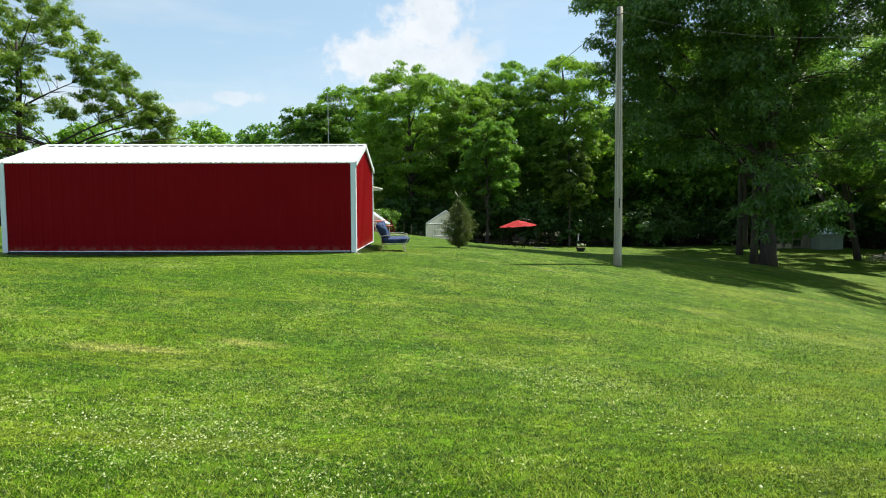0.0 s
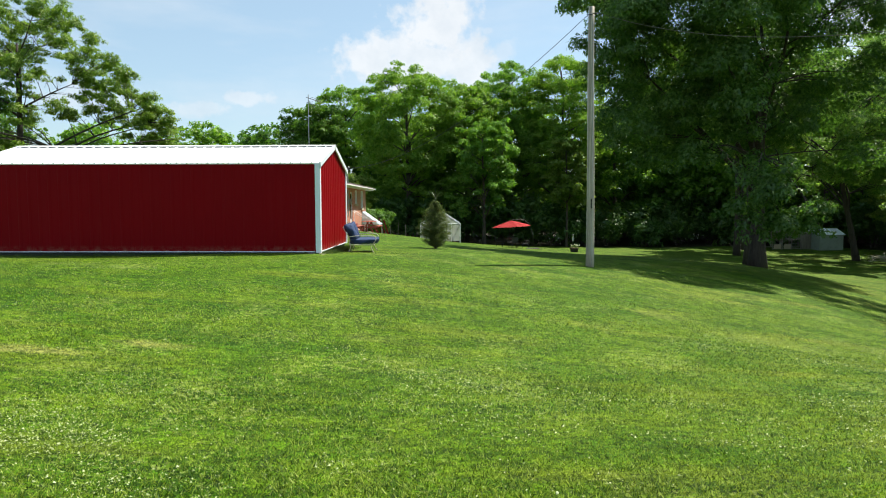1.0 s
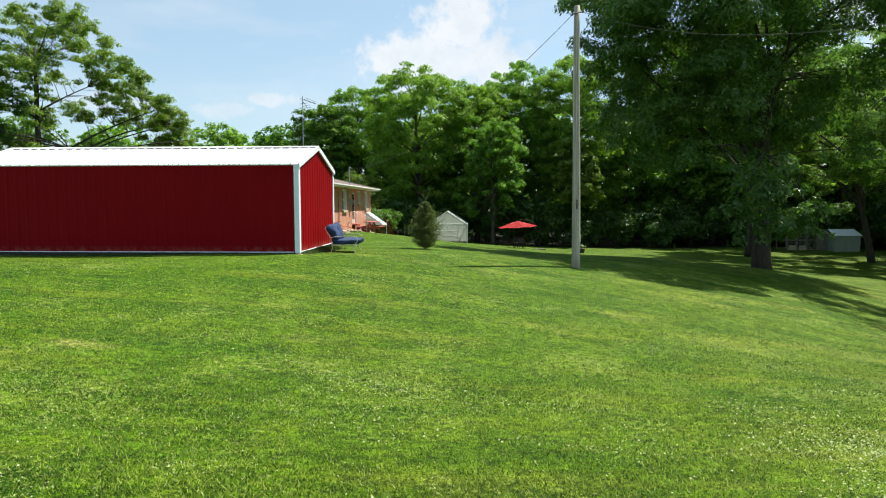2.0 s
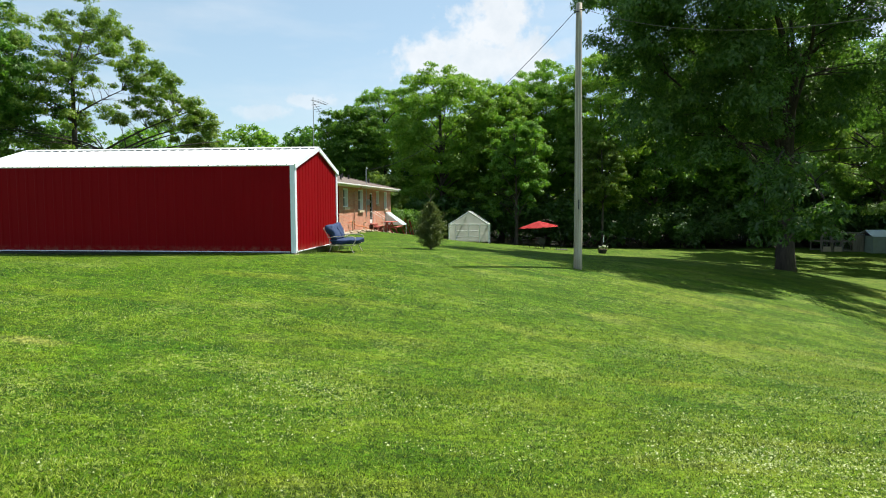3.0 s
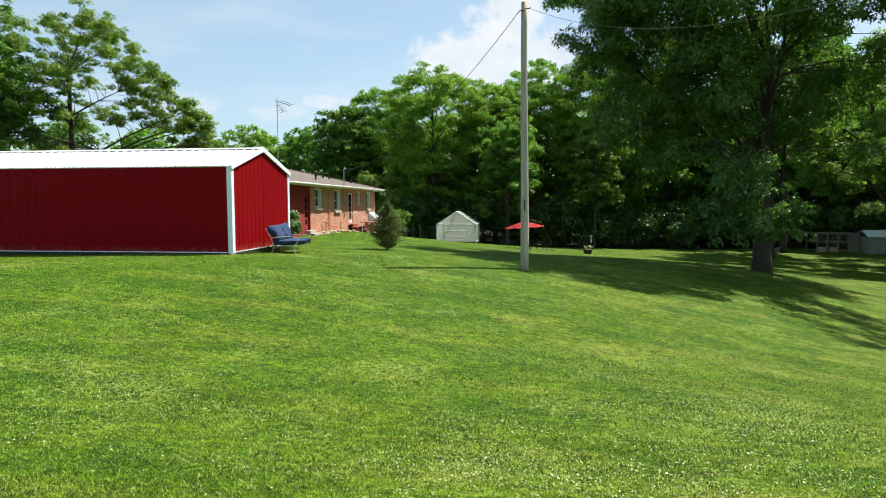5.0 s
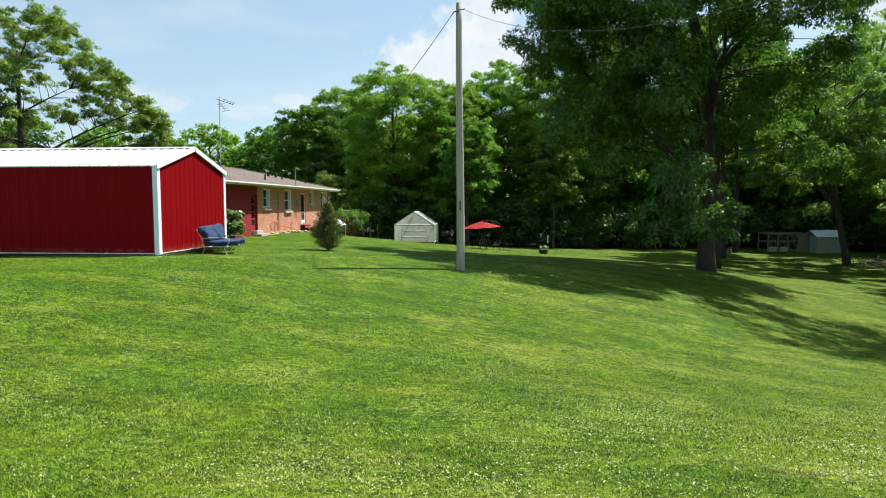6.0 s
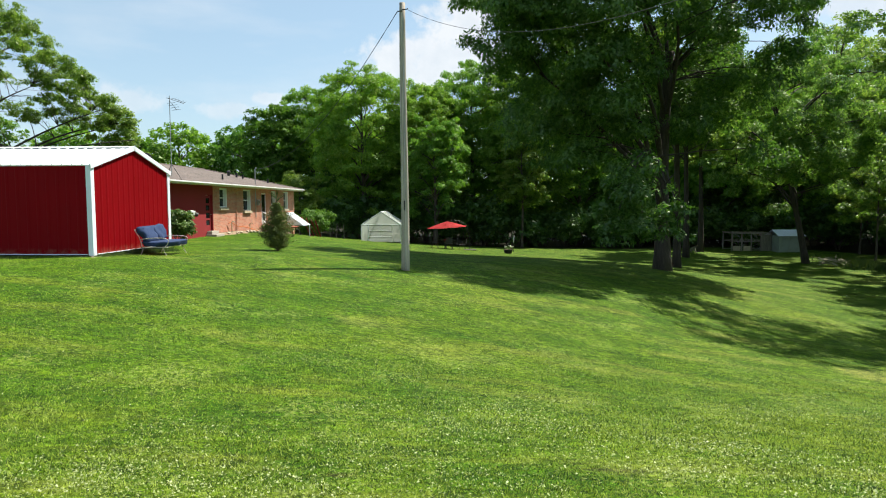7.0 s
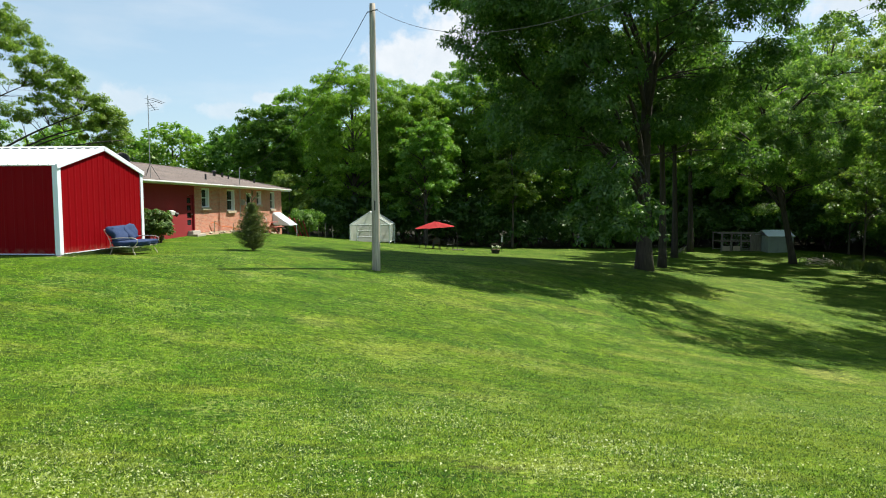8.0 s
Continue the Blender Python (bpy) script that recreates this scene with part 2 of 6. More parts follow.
def make_leaves(name, dark, mid, light, through_=0.42, gloss=0.06, patch=0.35, glow=(1.10, 1.22, 0.5)):
    """Leaves: each its own green, in drifts of lighter and darker growth, letting light through."""
    m, s = blank(name)
    m.node_tree.nodes.remove(s)
    rnd = node(m, "ShaderNodeNewGeometry").outputs["Random Per Island"]
    drift = noise_of(m, patch, 3, 0.6)
    f = calc(m, "ADD", calc(m, "MULTIPLY", rnd, 0.55), calc(m, "MULTIPLY", drift, 0.55))
    base = ramp(m, f, [(0.2, dark), (0.55, mid), (0.9, light)])
    tree = node(m, "ShaderNodeObjectInfo").outputs["Random"]
    base = mixed(m, 1.0, base, ramp(m, tree, [(0.0, (0.82, 0.92, 0.95)), (1.0, (1.15, 1.06, 0.95))]), "MULTIPLY")
    d = node(m, "ShaderNodeBsdfDiffuse")
    t = node(m, "ShaderNodeBsdfTranslucent")
    g = node(m, "ShaderNodeBsdfGlossy", Roughness=0.42)
    g.inputs["Color"].default_value = (0.85, 0.9, 0.88, 1)
    join(m, base, d.inputs["Color"])
    join(m, mixed(m, 1.0, base, glow, "MULTIPLY"), t.inputs["Color"])
    a = node(m, "ShaderNodeMixShader", Fac=through_)
    join(m, d.outputs[0], a.inputs[1])
    join(m, t.outputs[0], a.inputs[2])
    b = node(m, "ShaderNodeMixShader", Fac=gloss)
    join(m, a.outputs[0], b.inputs[1])
    join(m, g.outputs[0], b.inputs[2])
    join(m, b.outputs[0], m.node_tree.nodes["Material Output"].inputs["Surface"])
    return m


def make_bark(name, a, b, scale=1.0):
    m, s = blank(name)
    ridge = noise_of(m, 9.0 * scale, 6, 0.7, stretch=(1, 1, 0.16))
    blot = noise_of(m, 1.2 * scale, 4, 0.6)
    base = ramp(m, ridge, [(0.35, a), (0.65, b)])
    base = mixed(m, calc(m, "MULTIPLY", blot, 0.5), base, tuple(0.6 * c for c in a))
    join(m, base, s.inputs["Base Color"])
    s.inputs["Roughness"].default_value = 0.9
    bump(m, s, ridge, 0.8, 0.05)
    return m


def make_brick():
    m, s = blank("orange_red_brick")
    src = node(m, "ShaderNodeTexCoord").outputs["Object"]
    sep = node(m, "ShaderNodeSeparateXYZ")
    join(m, src, sep.inputs[0])
    com = node(m, "ShaderNodeCombineXYZ")
    join(m, calc(m, "ADD", sep.outputs[0], sep.outputs[1]), com.inputs[0])
    join(m, sep.outputs[2], com.inputs[1])
    br = node(m, "ShaderNodeTexBrick", Scale=1.0)
    br.inputs["Brick Width"].default_value, br.inputs["Row Height"].default_value = 0.21, 0.073
    br.inputs["Mortar Size"].default_value, br.inputs["Bias"].default_value = 0.007, 0.0
    br.inputs["Color1"].default_value = (0.39, 0.150, 0.098, 1)
    br.inputs["Color2"].default_value = (0.50, 0.225, 0.150, 1)
    br.inputs["Mortar"].default_value = (0.40, 0.31, 0.26, 1)
    join(m, com.outputs[0], br.inputs["Vector"])
    blot = noise_of(m, 1.1, 5, 0.65)
    fine = noise_of(m, 30, 3, 0.6)
    base = mixed(m, 1.0, br.outputs["Color"], ramp(m, blot, [(0.3, (0.8, 0.78, 0.76)), (0.7, (1.12, 1.08, 1.05))]), "MULTIPLY")
    join(m, base, s.inputs["Base Color"])
    s.inputs["Roughness"].default_value = 0.88
    bump(m, s, calc(m, "SUBTRACT", calc(m, "MULTIPLY", fine, 0.3), br.outputs["Fac"]), 0.4, 0.01)
    return m


def make_shingle():
    m, s = blank("weathered_shingles")
    src = node(m, "ShaderNodeTexCoord").outputs["Object"]
    mp = node(m, "ShaderNodeMapping")
    mp.inputs["Rotation"].default_value = (0, 0, radians(90))
    join(m, src, mp.inputs["Vector"])
    br = node(m, "ShaderNodeTexBrick", Scale=1.0)
    br.inputs["Brick Width"].default_value, br.inputs["Row Height"].default_value = 0.32, 0.14
    br.inputs["Mortar Size"].default_value = 0.006
    br.inputs["Color1"].default_value = (0.088, 0.072, 0.066, 1)
    br.inputs["Color2"].default_value = (0.130, 0.108, 0.100, 1)
    br.inputs["Mortar"].default_value = (0.06, 0.05, 0.045, 1)
    join(m, mp.outputs[0], br.inputs["Vector"])
    blot = noise_of(m, 0.6, 5, 0.6)
    base = mixed(m, 1.0, br.outputs["Color"], ramp(m, blot, [(0.3, (0.8, 0.8, 0.82)), (0.7, (1.2, 1.16, 1.12))]), "MULTIPLY")
    join(m, base, s.inputs["Base Color"])
    s.inputs["Roughness"].default_value = 0.92
    bump(m, s, calc(m, "ADD", br.outputs["Fac"], noise_of(m, 60, 2)), 0.4, 0.01)
    return m


def make_weathered(name, a, b, stretch=(1, 1, 0.06), scale=14.0, relief=0.5):
    """Bare wood gone grey, with long cracks."""
    m, s = blank(name)
    grain = noise_of(m, scale, 6, 0.7, stretch=stretch)
    blot = noise_of(m, 0.9, 4, 0.6)
    base = ramp(m, grain, [(0.3, a), (0.68, b)])
    base = mixed(m, calc(m, "MULTIPLY", blot, 0.4), base, tuple(0.7 * c for c in a))
    join(m, base, s.inputs["Base Color"])
    s.inputs["Roughness"].default_value = 0.85
    bump(m, s, grain, relief, 0.01)
    return m


def make_barn_red():
    m, s = blank("red_painted_steel")
    big = noise_of(m, 0.7, 5, 0.6)
    streak = noise_of(m, 6.0, 4, 0.6, stretch=(1, 1, 0.08))
    base = mixed(m, big, (0.160, 0.0016, 0.0040), (0.205, 0.0024, 0.0055))
    base = mixed(m, ramp(m, streak, [(0.5, (0, 0, 0)), (0.8, (0.25, 0.25, 0.25))]), base, (0.19, 0.010, 0.012))
    sep = node(m, "ShaderNodeSeparateXYZ")
    join(m, node(m, "ShaderNodeTexCoord").outputs["Object"], sep.inputs[0])
    splash = calc(m, "MULTIPLY", calc(m, "SUBTRACT", 0.24, sep.outputs[2], True), calc(m, "MULTIPLY", calc(m, "SUBTRACT", noise_of(m, 5.0, 6, 0.7), 0.42, True), 14.0), True)
    base = mixed(m, calc(m, "MULTIPLY", splash, 0.45), base, (0.34, 0.25, 0.18))
    join(m, base, s.inputs["Base Color"])
    join(m, calc(m, "ADD", calc(m, "MULTIPLY", big, 0.2), 0.42), s.inputs["Roughness"])
    s.inputs["Specular IOR Level"].default_value = 0.05
    return m


def make_clear(name, tint, rough, amount):
    """Hazy greenhouse sheet: lets most light through, a little milky."""
    m, s = blank(name)
    m.node_tree.nodes.remove(s)
    tr = node(m, "ShaderNodeBsdfTransparent")
    tr.inputs["Color"].default_value = (*tint, 1)
    d = node(m, "ShaderNodeBsdfDiffuse")
    streak = noise_of(m, 3.0, 5, 0.6)
    join(m, ramp(m, streak, [(0.3, (0.42, 0.47, 0.45)), (0.7, (0.62, 0.67, 0.65))]), d.inputs["Color"])
    tl = node(m, "ShaderNodeBsdfTranslucent")
    tl.inputs["Color"].default_value = (0.6, 0.65, 0.62, 1)
    g = node(m, "ShaderNodeBsdfGlossy", Roughness=rough)
    both = node(m, "ShaderNodeMixShader", Fac=0.45)
    join(m, d.outputs[0], both.inputs[1])
    join(m, tl.outputs[0], both.inputs[2])
    a = node(m, "ShaderNodeMixShader", Fac=amount)
    join(m, tr.outputs[0], a.inputs[1])
    join(m, both.outputs[0], a.inputs[2])
    b = node(m, "ShaderNodeMixShader", Fac=0.06)
    join(m, a.outputs[0], b.inputs[1])
    join(m, g.outputs[0], b.inputs[2])
    join(m, b.outputs[0], m.node_tree.nodes["Material Output"].inputs["Surface"])
    return m


def make_pane():
    m, s = blank("window_glass")
    s.inputs["Base Color"].default_value = (0.02, 0.024, 0.026, 1)
    s.inputs["Roughness"].default_value = 0.06
    s.inputs["IOR"].default_value = 1.45
    s.inputs["Specular IOR Level"].default_value = 0.18
    bump(m, s, noise_of(m, 1.5, 2), 0.04, 0.01)
    return m


def make_cloth(name, col, scale=90.0):
    m, s = blank(name)
    weave = noise_of(m, scale, 3, 0.6)
    fade = noise_of(m, 2.5, 4, 0.6)
    base = mixed(m, fade, tuple(0.75 * c for c in col), tuple(min(1, 1.3 * c) for c in col))
    base = mixed(m, calc(m, "MULTIPLY", weave, 0.35), base, tuple(0.5 * c for c in col))
    join(m, base, s.inputs["Base Color"])
    s.inputs["Roughness"].default_value = 0.85
    s.inputs["Specular IOR Level"].default_value = 0.2
    bump(m, s, calc(m, "ADD", weave, calc(m, "MULTIPLY", noise_of(m, 9, 4), 2.0)), 0.35, 0.015)
    return m


LAWN, BLADES = make_lawn(), make_blades()
LEAF_OAK = make_leaves("oak_leaves", (0.034, 0.086, 0.020), (0.068, 0.150, 0.034), (0.126, 0.222, 0.056), 0.54, 0.028, 0.3, (1.05, 1.25, 0.5))
LEAF_WOOD = make_leaves("woodland_leaves", (0.084, 0.182, 0.026), (0.150, 0.285, 0.042), (0.235, 0.365, 0.070), 0.56, 0.018, 0.25, (1.12, 1.3, 0.5))
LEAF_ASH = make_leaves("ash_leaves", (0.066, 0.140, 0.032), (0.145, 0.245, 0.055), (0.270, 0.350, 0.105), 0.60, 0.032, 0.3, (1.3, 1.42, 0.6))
LEAF_MAPLE = make_leaves("maple_leaves", (0.048, 0.120, 0.020), (0.100, 0.212, 0.032), (0.175, 0.295, 0.052), 0.50, 0.018, 0.25)
LEAF_PALE = make_leaves("pale_leaves", (0.085, 0.155, 0.024), (0.175, 0.262, 0.042), (0.285, 0.350, 0.072), 0.55, 0.022, 0.3)
LEAF_SHRUB = make_leaves("shrub_leaves", (0.040, 0.088, 0.020), (0.085, 0.160, 0.034), (0.160, 0.235, 0.070), 0.4, 0.025, 0.8)
LEAF_WEED = make_leaves("tall_weeds", (0.026, 0.052, 0.014), (0.054, 0.092, 0.024), (0.120, 0.145, 0.050), 0.4, 0.03, 0.5)
NEEDLE = make_leaves("spruce_needles", (0.032, 0.056, 0.014), (0.086, 0.122, 0.030), (0.205, 0.230, 0.075), 0.3, 0.025, 1.2)
BARK = make_bark("grey_brown_bark", (0.045, 0.036, 0.028), (0.13, 0.11, 0.09))
BARK_DARK = make_bark("dark_bark", (0.024, 0.019, 0.014), (0.066, 0.053, 0.041))
BRICK, SHINGLE, BARN_RED, PANE = make_brick(), make_shingle(), make_barn_red(), make_pane()
POLE_WOOD = make_weathered("grey_pole_wood", (0.13, 0.118, 0.100), (0.64, 0.58, 0.49), (1, 1, 0.022), 22.0, 0.5)
OLD_WOOD = make_weathered("old_grey_boards", (0.13, 0.115, 0.095), (0.30, 0.27, 0.23), (1, 1, 0.1))
RED_WOOD = make_weathered("faded_red_boards", (0.27, 0.05, 0.04), (0.46, 0.13, 0.10), (1, 0.1, 1))
WHITE_STEEL = painted("white_painted_steel", (0.68, 0.75, 0.84), 0.4, vary=0.05, dirt=0.12, scale=1.2)
ROOF_WHITE = painted("white_roof_steel", (0.68, 0.70, 0.72), 0.35, vary=0.03, dirt=0.08, scale=0.8)
WHITE_TRIM = painted("white_trim_paint", (0.68, 0.71, 0.73), 0.5, vary=0.06, dirt=0.2, scale=4.0)
HOUSE_RED = painted("red_house_paint", (0.21, 0.005, 0.010), 0.9, vary=0.1, dirt=0.04, scale=1.5)
DARK_METAL = painted("dark_metal", (0.020, 0.020, 0.022), 0.6, 0.0)
GREY_METAL = painted("galvanised_metal", (0.36, 0.37, 0.37), 0.4, 0.75)
CREAM_TUBE = painted("cream_powder_coat", (0.44, 0.41, 0.36), 0.4, vary=0.06, dirt=0.2)
CONCRETE = painted("concrete", (0.357, 0.3315, 0.2975), 0.85, vary=0.12, dirt=0.35, scale=5.0, relief=0.25)
BLUE_CLOTH = make_cloth("navy_cushion_cloth", (0.026, 0.048, 0.118))
RED_CLOTH = make_cloth("red_canopy_cloth", (0.493, 0.04675, 0.051))
SHEET = make_clear("milky_sheet", (0.84, 0.89, 0.86), 0.25, 0.48)
WHITE_PETAL = painted("white_petals", (0.50, 0.56, 0.36), 0.8, vary=0.1, dirt=0.0, scale=20)
CLOVER_HEAD = make_leaves("clover_heads", (0.18, 0.22, 0.06), (0.38, 0.41, 0.18), (0.64, 0.63, 0.40), 0.3, 0.0, 0.8, (0.9, 1.0, 0.8))
BLACK_RUBBER = painted("black_rubber", (0.02, 0.02, 0.02), 0.7)
SOIL = painted("bare_soil", (0.16, 0.11, 0.07), 0.95, vary=0.3, dirt=0.3, scale=8, relief=0.5)
PALE_STONE = painted("pale_limestone", (0.40, 0.34, 0.25), 0.9, vary=0.15, dirt=0.3, scale=6, relief=0.4)
ORANGE_HOSE = painted("orange_hose", (0.50, 0.13, 0.03), 0.5)
GREEN_SIDING = painted("grey_green_siding", (0.24, 0.29, 0.26), 0.6, vary=0.1, dirt=0.3, scale=2.0)
CABLE = painted("aged_cable", (0.075, 0.075, 0.075), 0.8)
BED_EARTH = painted("dry_earth", (0.2125, 0.1615, 0.102), 0.95, vary=0.25, dirt=0.4, scale=6, relief=0.5)
INSIDE_DARK = painted("dim_interior", (0.10, 0.09, 0.08), 0.9)


# ---- building helpers ----
def part(name, bm, material, parent=None, label="", smooth=False):
    """One mesh object from a bmesh, under a thing or a part."""
    me = bpy.data.meshes.new(name)
    bmesh.ops.recalc_face_normals(bm, faces=bm.faces)
    bm.to_mesh(me)
    bm.free()
    me.materials.append(material)
    if smooth:
        me.polygons.foreach_set("use_smooth", [True] * len(me.polygons))
    ob = new(name, me)
    ob.parent = parent
    if label:
        tagged(ob, label)
    return ob


def thing(name, label, category, at=(0, 0, 0), turn=0.0, group="", kind=""):
    ob = new(name)
    ob.matrix_basis = pose(*at, 0, 0, turn)
    ob.empty_display_size = 0.2
    return tagged(ob, label, category, group, kind)


def box(bm, lo, hi, bevel=0.0, m=None):
    size = [b - a for a, b in zip(lo, hi)]
    mid = [(a + b) / 2 for a, b in zip(lo, hi)]
    made = bmesh.ops.create_cube(bm, size=1.0, matrix=(m or Matrix()) @ Matrix.Translation(mid) @ Matrix.Diagonal((*size, 1)))
    if bevel:
        edges = list({e for v in made["verts"] for e in v.link_edges})
        bmesh.ops.bevel(bm, geom=edges, offset=bevel, segments=2, affect="EDGES", profile=0.7)
    return bm


def boxed(lo, hi, bevel=0.0, m=None):
    return box(bmesh.new(), lo, hi, bevel, m)


def tube(bm, pts, radii, n=8, caps=True):
    """A round bar along points, tapering by the radii."""
    pts = [Vector(p) for p in pts]
    if isinstance(radii, (int, float)):
        radii = [radii] * len(pts)
    rings = []
    side = None
    for k, p in enumerate(pts):
        d = (pts[min(k + 1, len(pts) - 1)] - pts[max(k - 1, 0)]).normalized()
        if side is None:
            side = d.orthogonal().normalized()
        side = (side - d * side.dot(d)).normalized()
        up = d.cross(side)
        rings.append([bm.verts.new(p + radii[k] * (math.cos(a) * side + math.sin(a) * up)) for a in (2 * math.pi * j / n for j in range(n))])
    for a, b in zip(rings, rings[1:]):
        for j in range(n):
            bm.faces.new((a[j], a[(j + 1) % n], b[(j + 1) % n], b[j]))
    if caps:
        bm.faces.new(rings[0][::-1])
        bm.faces.new(rings[-1])
    return bm


def curve_pts(points, n=12):
    """A smooth line through points (Catmull-Rom)."""
    p = [Vector(q) for q in points]
    p = [2 * p[0] - p[1], *p, 2 * p[-1] - p[-2]]
    out = []
    for k in range(1, len(p) - 2):
        a, b, c, d = p[k - 1:k + 3]
        for j in range(n):
            t = j / n
            out.append(0.5 * ((2 * b) + (c - a) * t + (2 * a - 5 * b + 4 * c - d) * t * t + (3 * b - a - 3 * c + d) * t ** 3))
    out.append(p[-2])
    return out


def ribbed(bm, m, u0, u1, low, top, pitch=0.305, rib=0.011, width=0.11, thick=0.05, breaks=()):
    """A sheet with ribs, lying in u (along) and v (up the sheet), d outwards; top(u) is its upper edge."""
    prof = []
    u = u0
    us = {round(u0, 4): 0.0, round(u1, 4): 0.0}
    for b in breaks:
        us[round(b, 4)] = 0.0
    k = 0
    while True:
        c = u0 + pitch * (k + 0.5)
        if c + width > u1:
            break
        for off, d in ((-width / 2, 0.0), (-width / 4, rib), (width / 4, rib), (width / 2, 0.0)):
            us[round(c + off, 4)] = d
        k += 1
    prof = sorted(us.items())
    grid = []
    for u, d in prof:
        t = top(u)
        grid.append([bm.verts.new(m @ Vector(q)) for q in ((u, low, d), (u, t, d), (u, t, -thick), (u, low, -thick))])
    for a, b in zip(grid, grid[1:]):
        for j in range(4):
            bm.faces.new((a[j], b[j], b[(j + 1) % 4], a[(j + 1) % 4]))
    bm.faces.new(grid[0])
    bm.faces.new(grid[-1][::-1])
    return bm


def wall(bm, m, u0, u1, z0, z1, holes, thick):
    """A wall in u and z with real openings (u0, u1, z0, z1); d = 0 is its outer face."""
    us = sorted({u0, u1, *[h[0] for h in holes], *[h[1] for h in holes]})
    zs = sorted({z0, z1, *[h[2] for h in holes], *[h[3] for h in holes]})
    solid = {}
    for i in range(len(us) - 1):
        for j in range(len(zs) - 1):
            cu, cz = (us[i] + us[i + 1]) / 2, (zs[j] + zs[j + 1]) / 2
            solid[i, j] = not any(h[0] < cu < h[1] and h[2] < cz < h[3] for h in holes)
    cache = {}

    def v(i, j, d):
        if (i, j, d) not in cache:
            cache[i, j, d] = bm.verts.new(m @ Vector((us[i], zs[j], -thick if d else 0.0)))
        return cache[i, j, d]

    for (i, j), s in solid.items():
        if not s:
            continue
        for d in (0, 1):
            bm.faces.new((v(i, j, d), v(i + 1, j, d), v(i + 1, j + 1, d), v(i, j + 1, d)))
        for di, dj, a, b in ((-1, 0, (i, j), (i, j + 1)), (1, 0, (i + 1, j), (i + 1, j + 1)), (0, -1, (i, j), (i + 1, j)), (0, 1, (i, j + 1), (i + 1, j + 1))):
            if not solid.get((i + di, j + dj), False):
                bm.faces.new((v(*a, 0), v(*b, 0), v(*b, 1), v(*a, 1)))
    return bm


def from_arrays(name, verts, faces, material, parent=None, smooth=False):
    """A mesh from numpy arrays: verts (n, 3), faces (m, 3 or 4)."""
    me = bpy.data.meshes.new(name)
    k = faces.shape[1]
    me.vertices.add(len(verts))
    me.vertices.foreach_set("co", np.ascontiguousarray(verts, np.float32).ravel())
    me.loops.add(faces.size)
    me.loops.foreach_set("vertex_index", np.ascontiguousarray(faces, np.int32).ravel())
    me.polygons.add(len(faces))
    me.polygons.foreach_set("loop_start", np.arange(0, faces.size, k, dtype=np.int32))
    if smooth:
        me.polygons.foreach_set("use_smooth", np.ones(len(faces), bool))
    me.materials.append(material)
    me.update(calc_edges=True)
    ob = new(name, me)
    ob.parent = parent
    return ob


# ---- ground: one sheet to the horizon, finer where the camera passes ----
def axis(fine0, fine1, step, far):
    mid = np.arange(fine0, fine1 + 1e-6, step)
    out = step * np.cumsum(1.18 ** np.arange(1, 40))
    out = out[out < far]
    return np.concatenate([(fine0 - out)[::-1], mid, fine1 + out])


gx, gy = axis(-24, 48, 0.6, 2500), axis(-6, 76, 0.6, 2500)
X, Y = np.meshgrid(gx, gy)
Z = land(X, Y)
for xa, ya, amp, wid in ((3.0, 7.0, 0.02, 1.7), (9.0, 11.0, 0.025, 2.3)):
    Z += amp * np.sin(X / wid + xa) * np.sin(Y / (wid * 0.8) + ya)
nv = len(gx)
idx = (np.arange(len(gy) - 1)[:, None] * nv + np.arange(nv - 1)[None, :]).ravel()
ground = from_arrays("ground", np.stack([X.ravel(), Y.ravel(), Z.ravel()], 1), np.stack([idx, idx + 1, idx + nv + 1, idx + nv], 1), LAWN, smooth=True)
tagged(ground, "mown green lawn with clover and dry straw patches", "lawn", kind="structure")


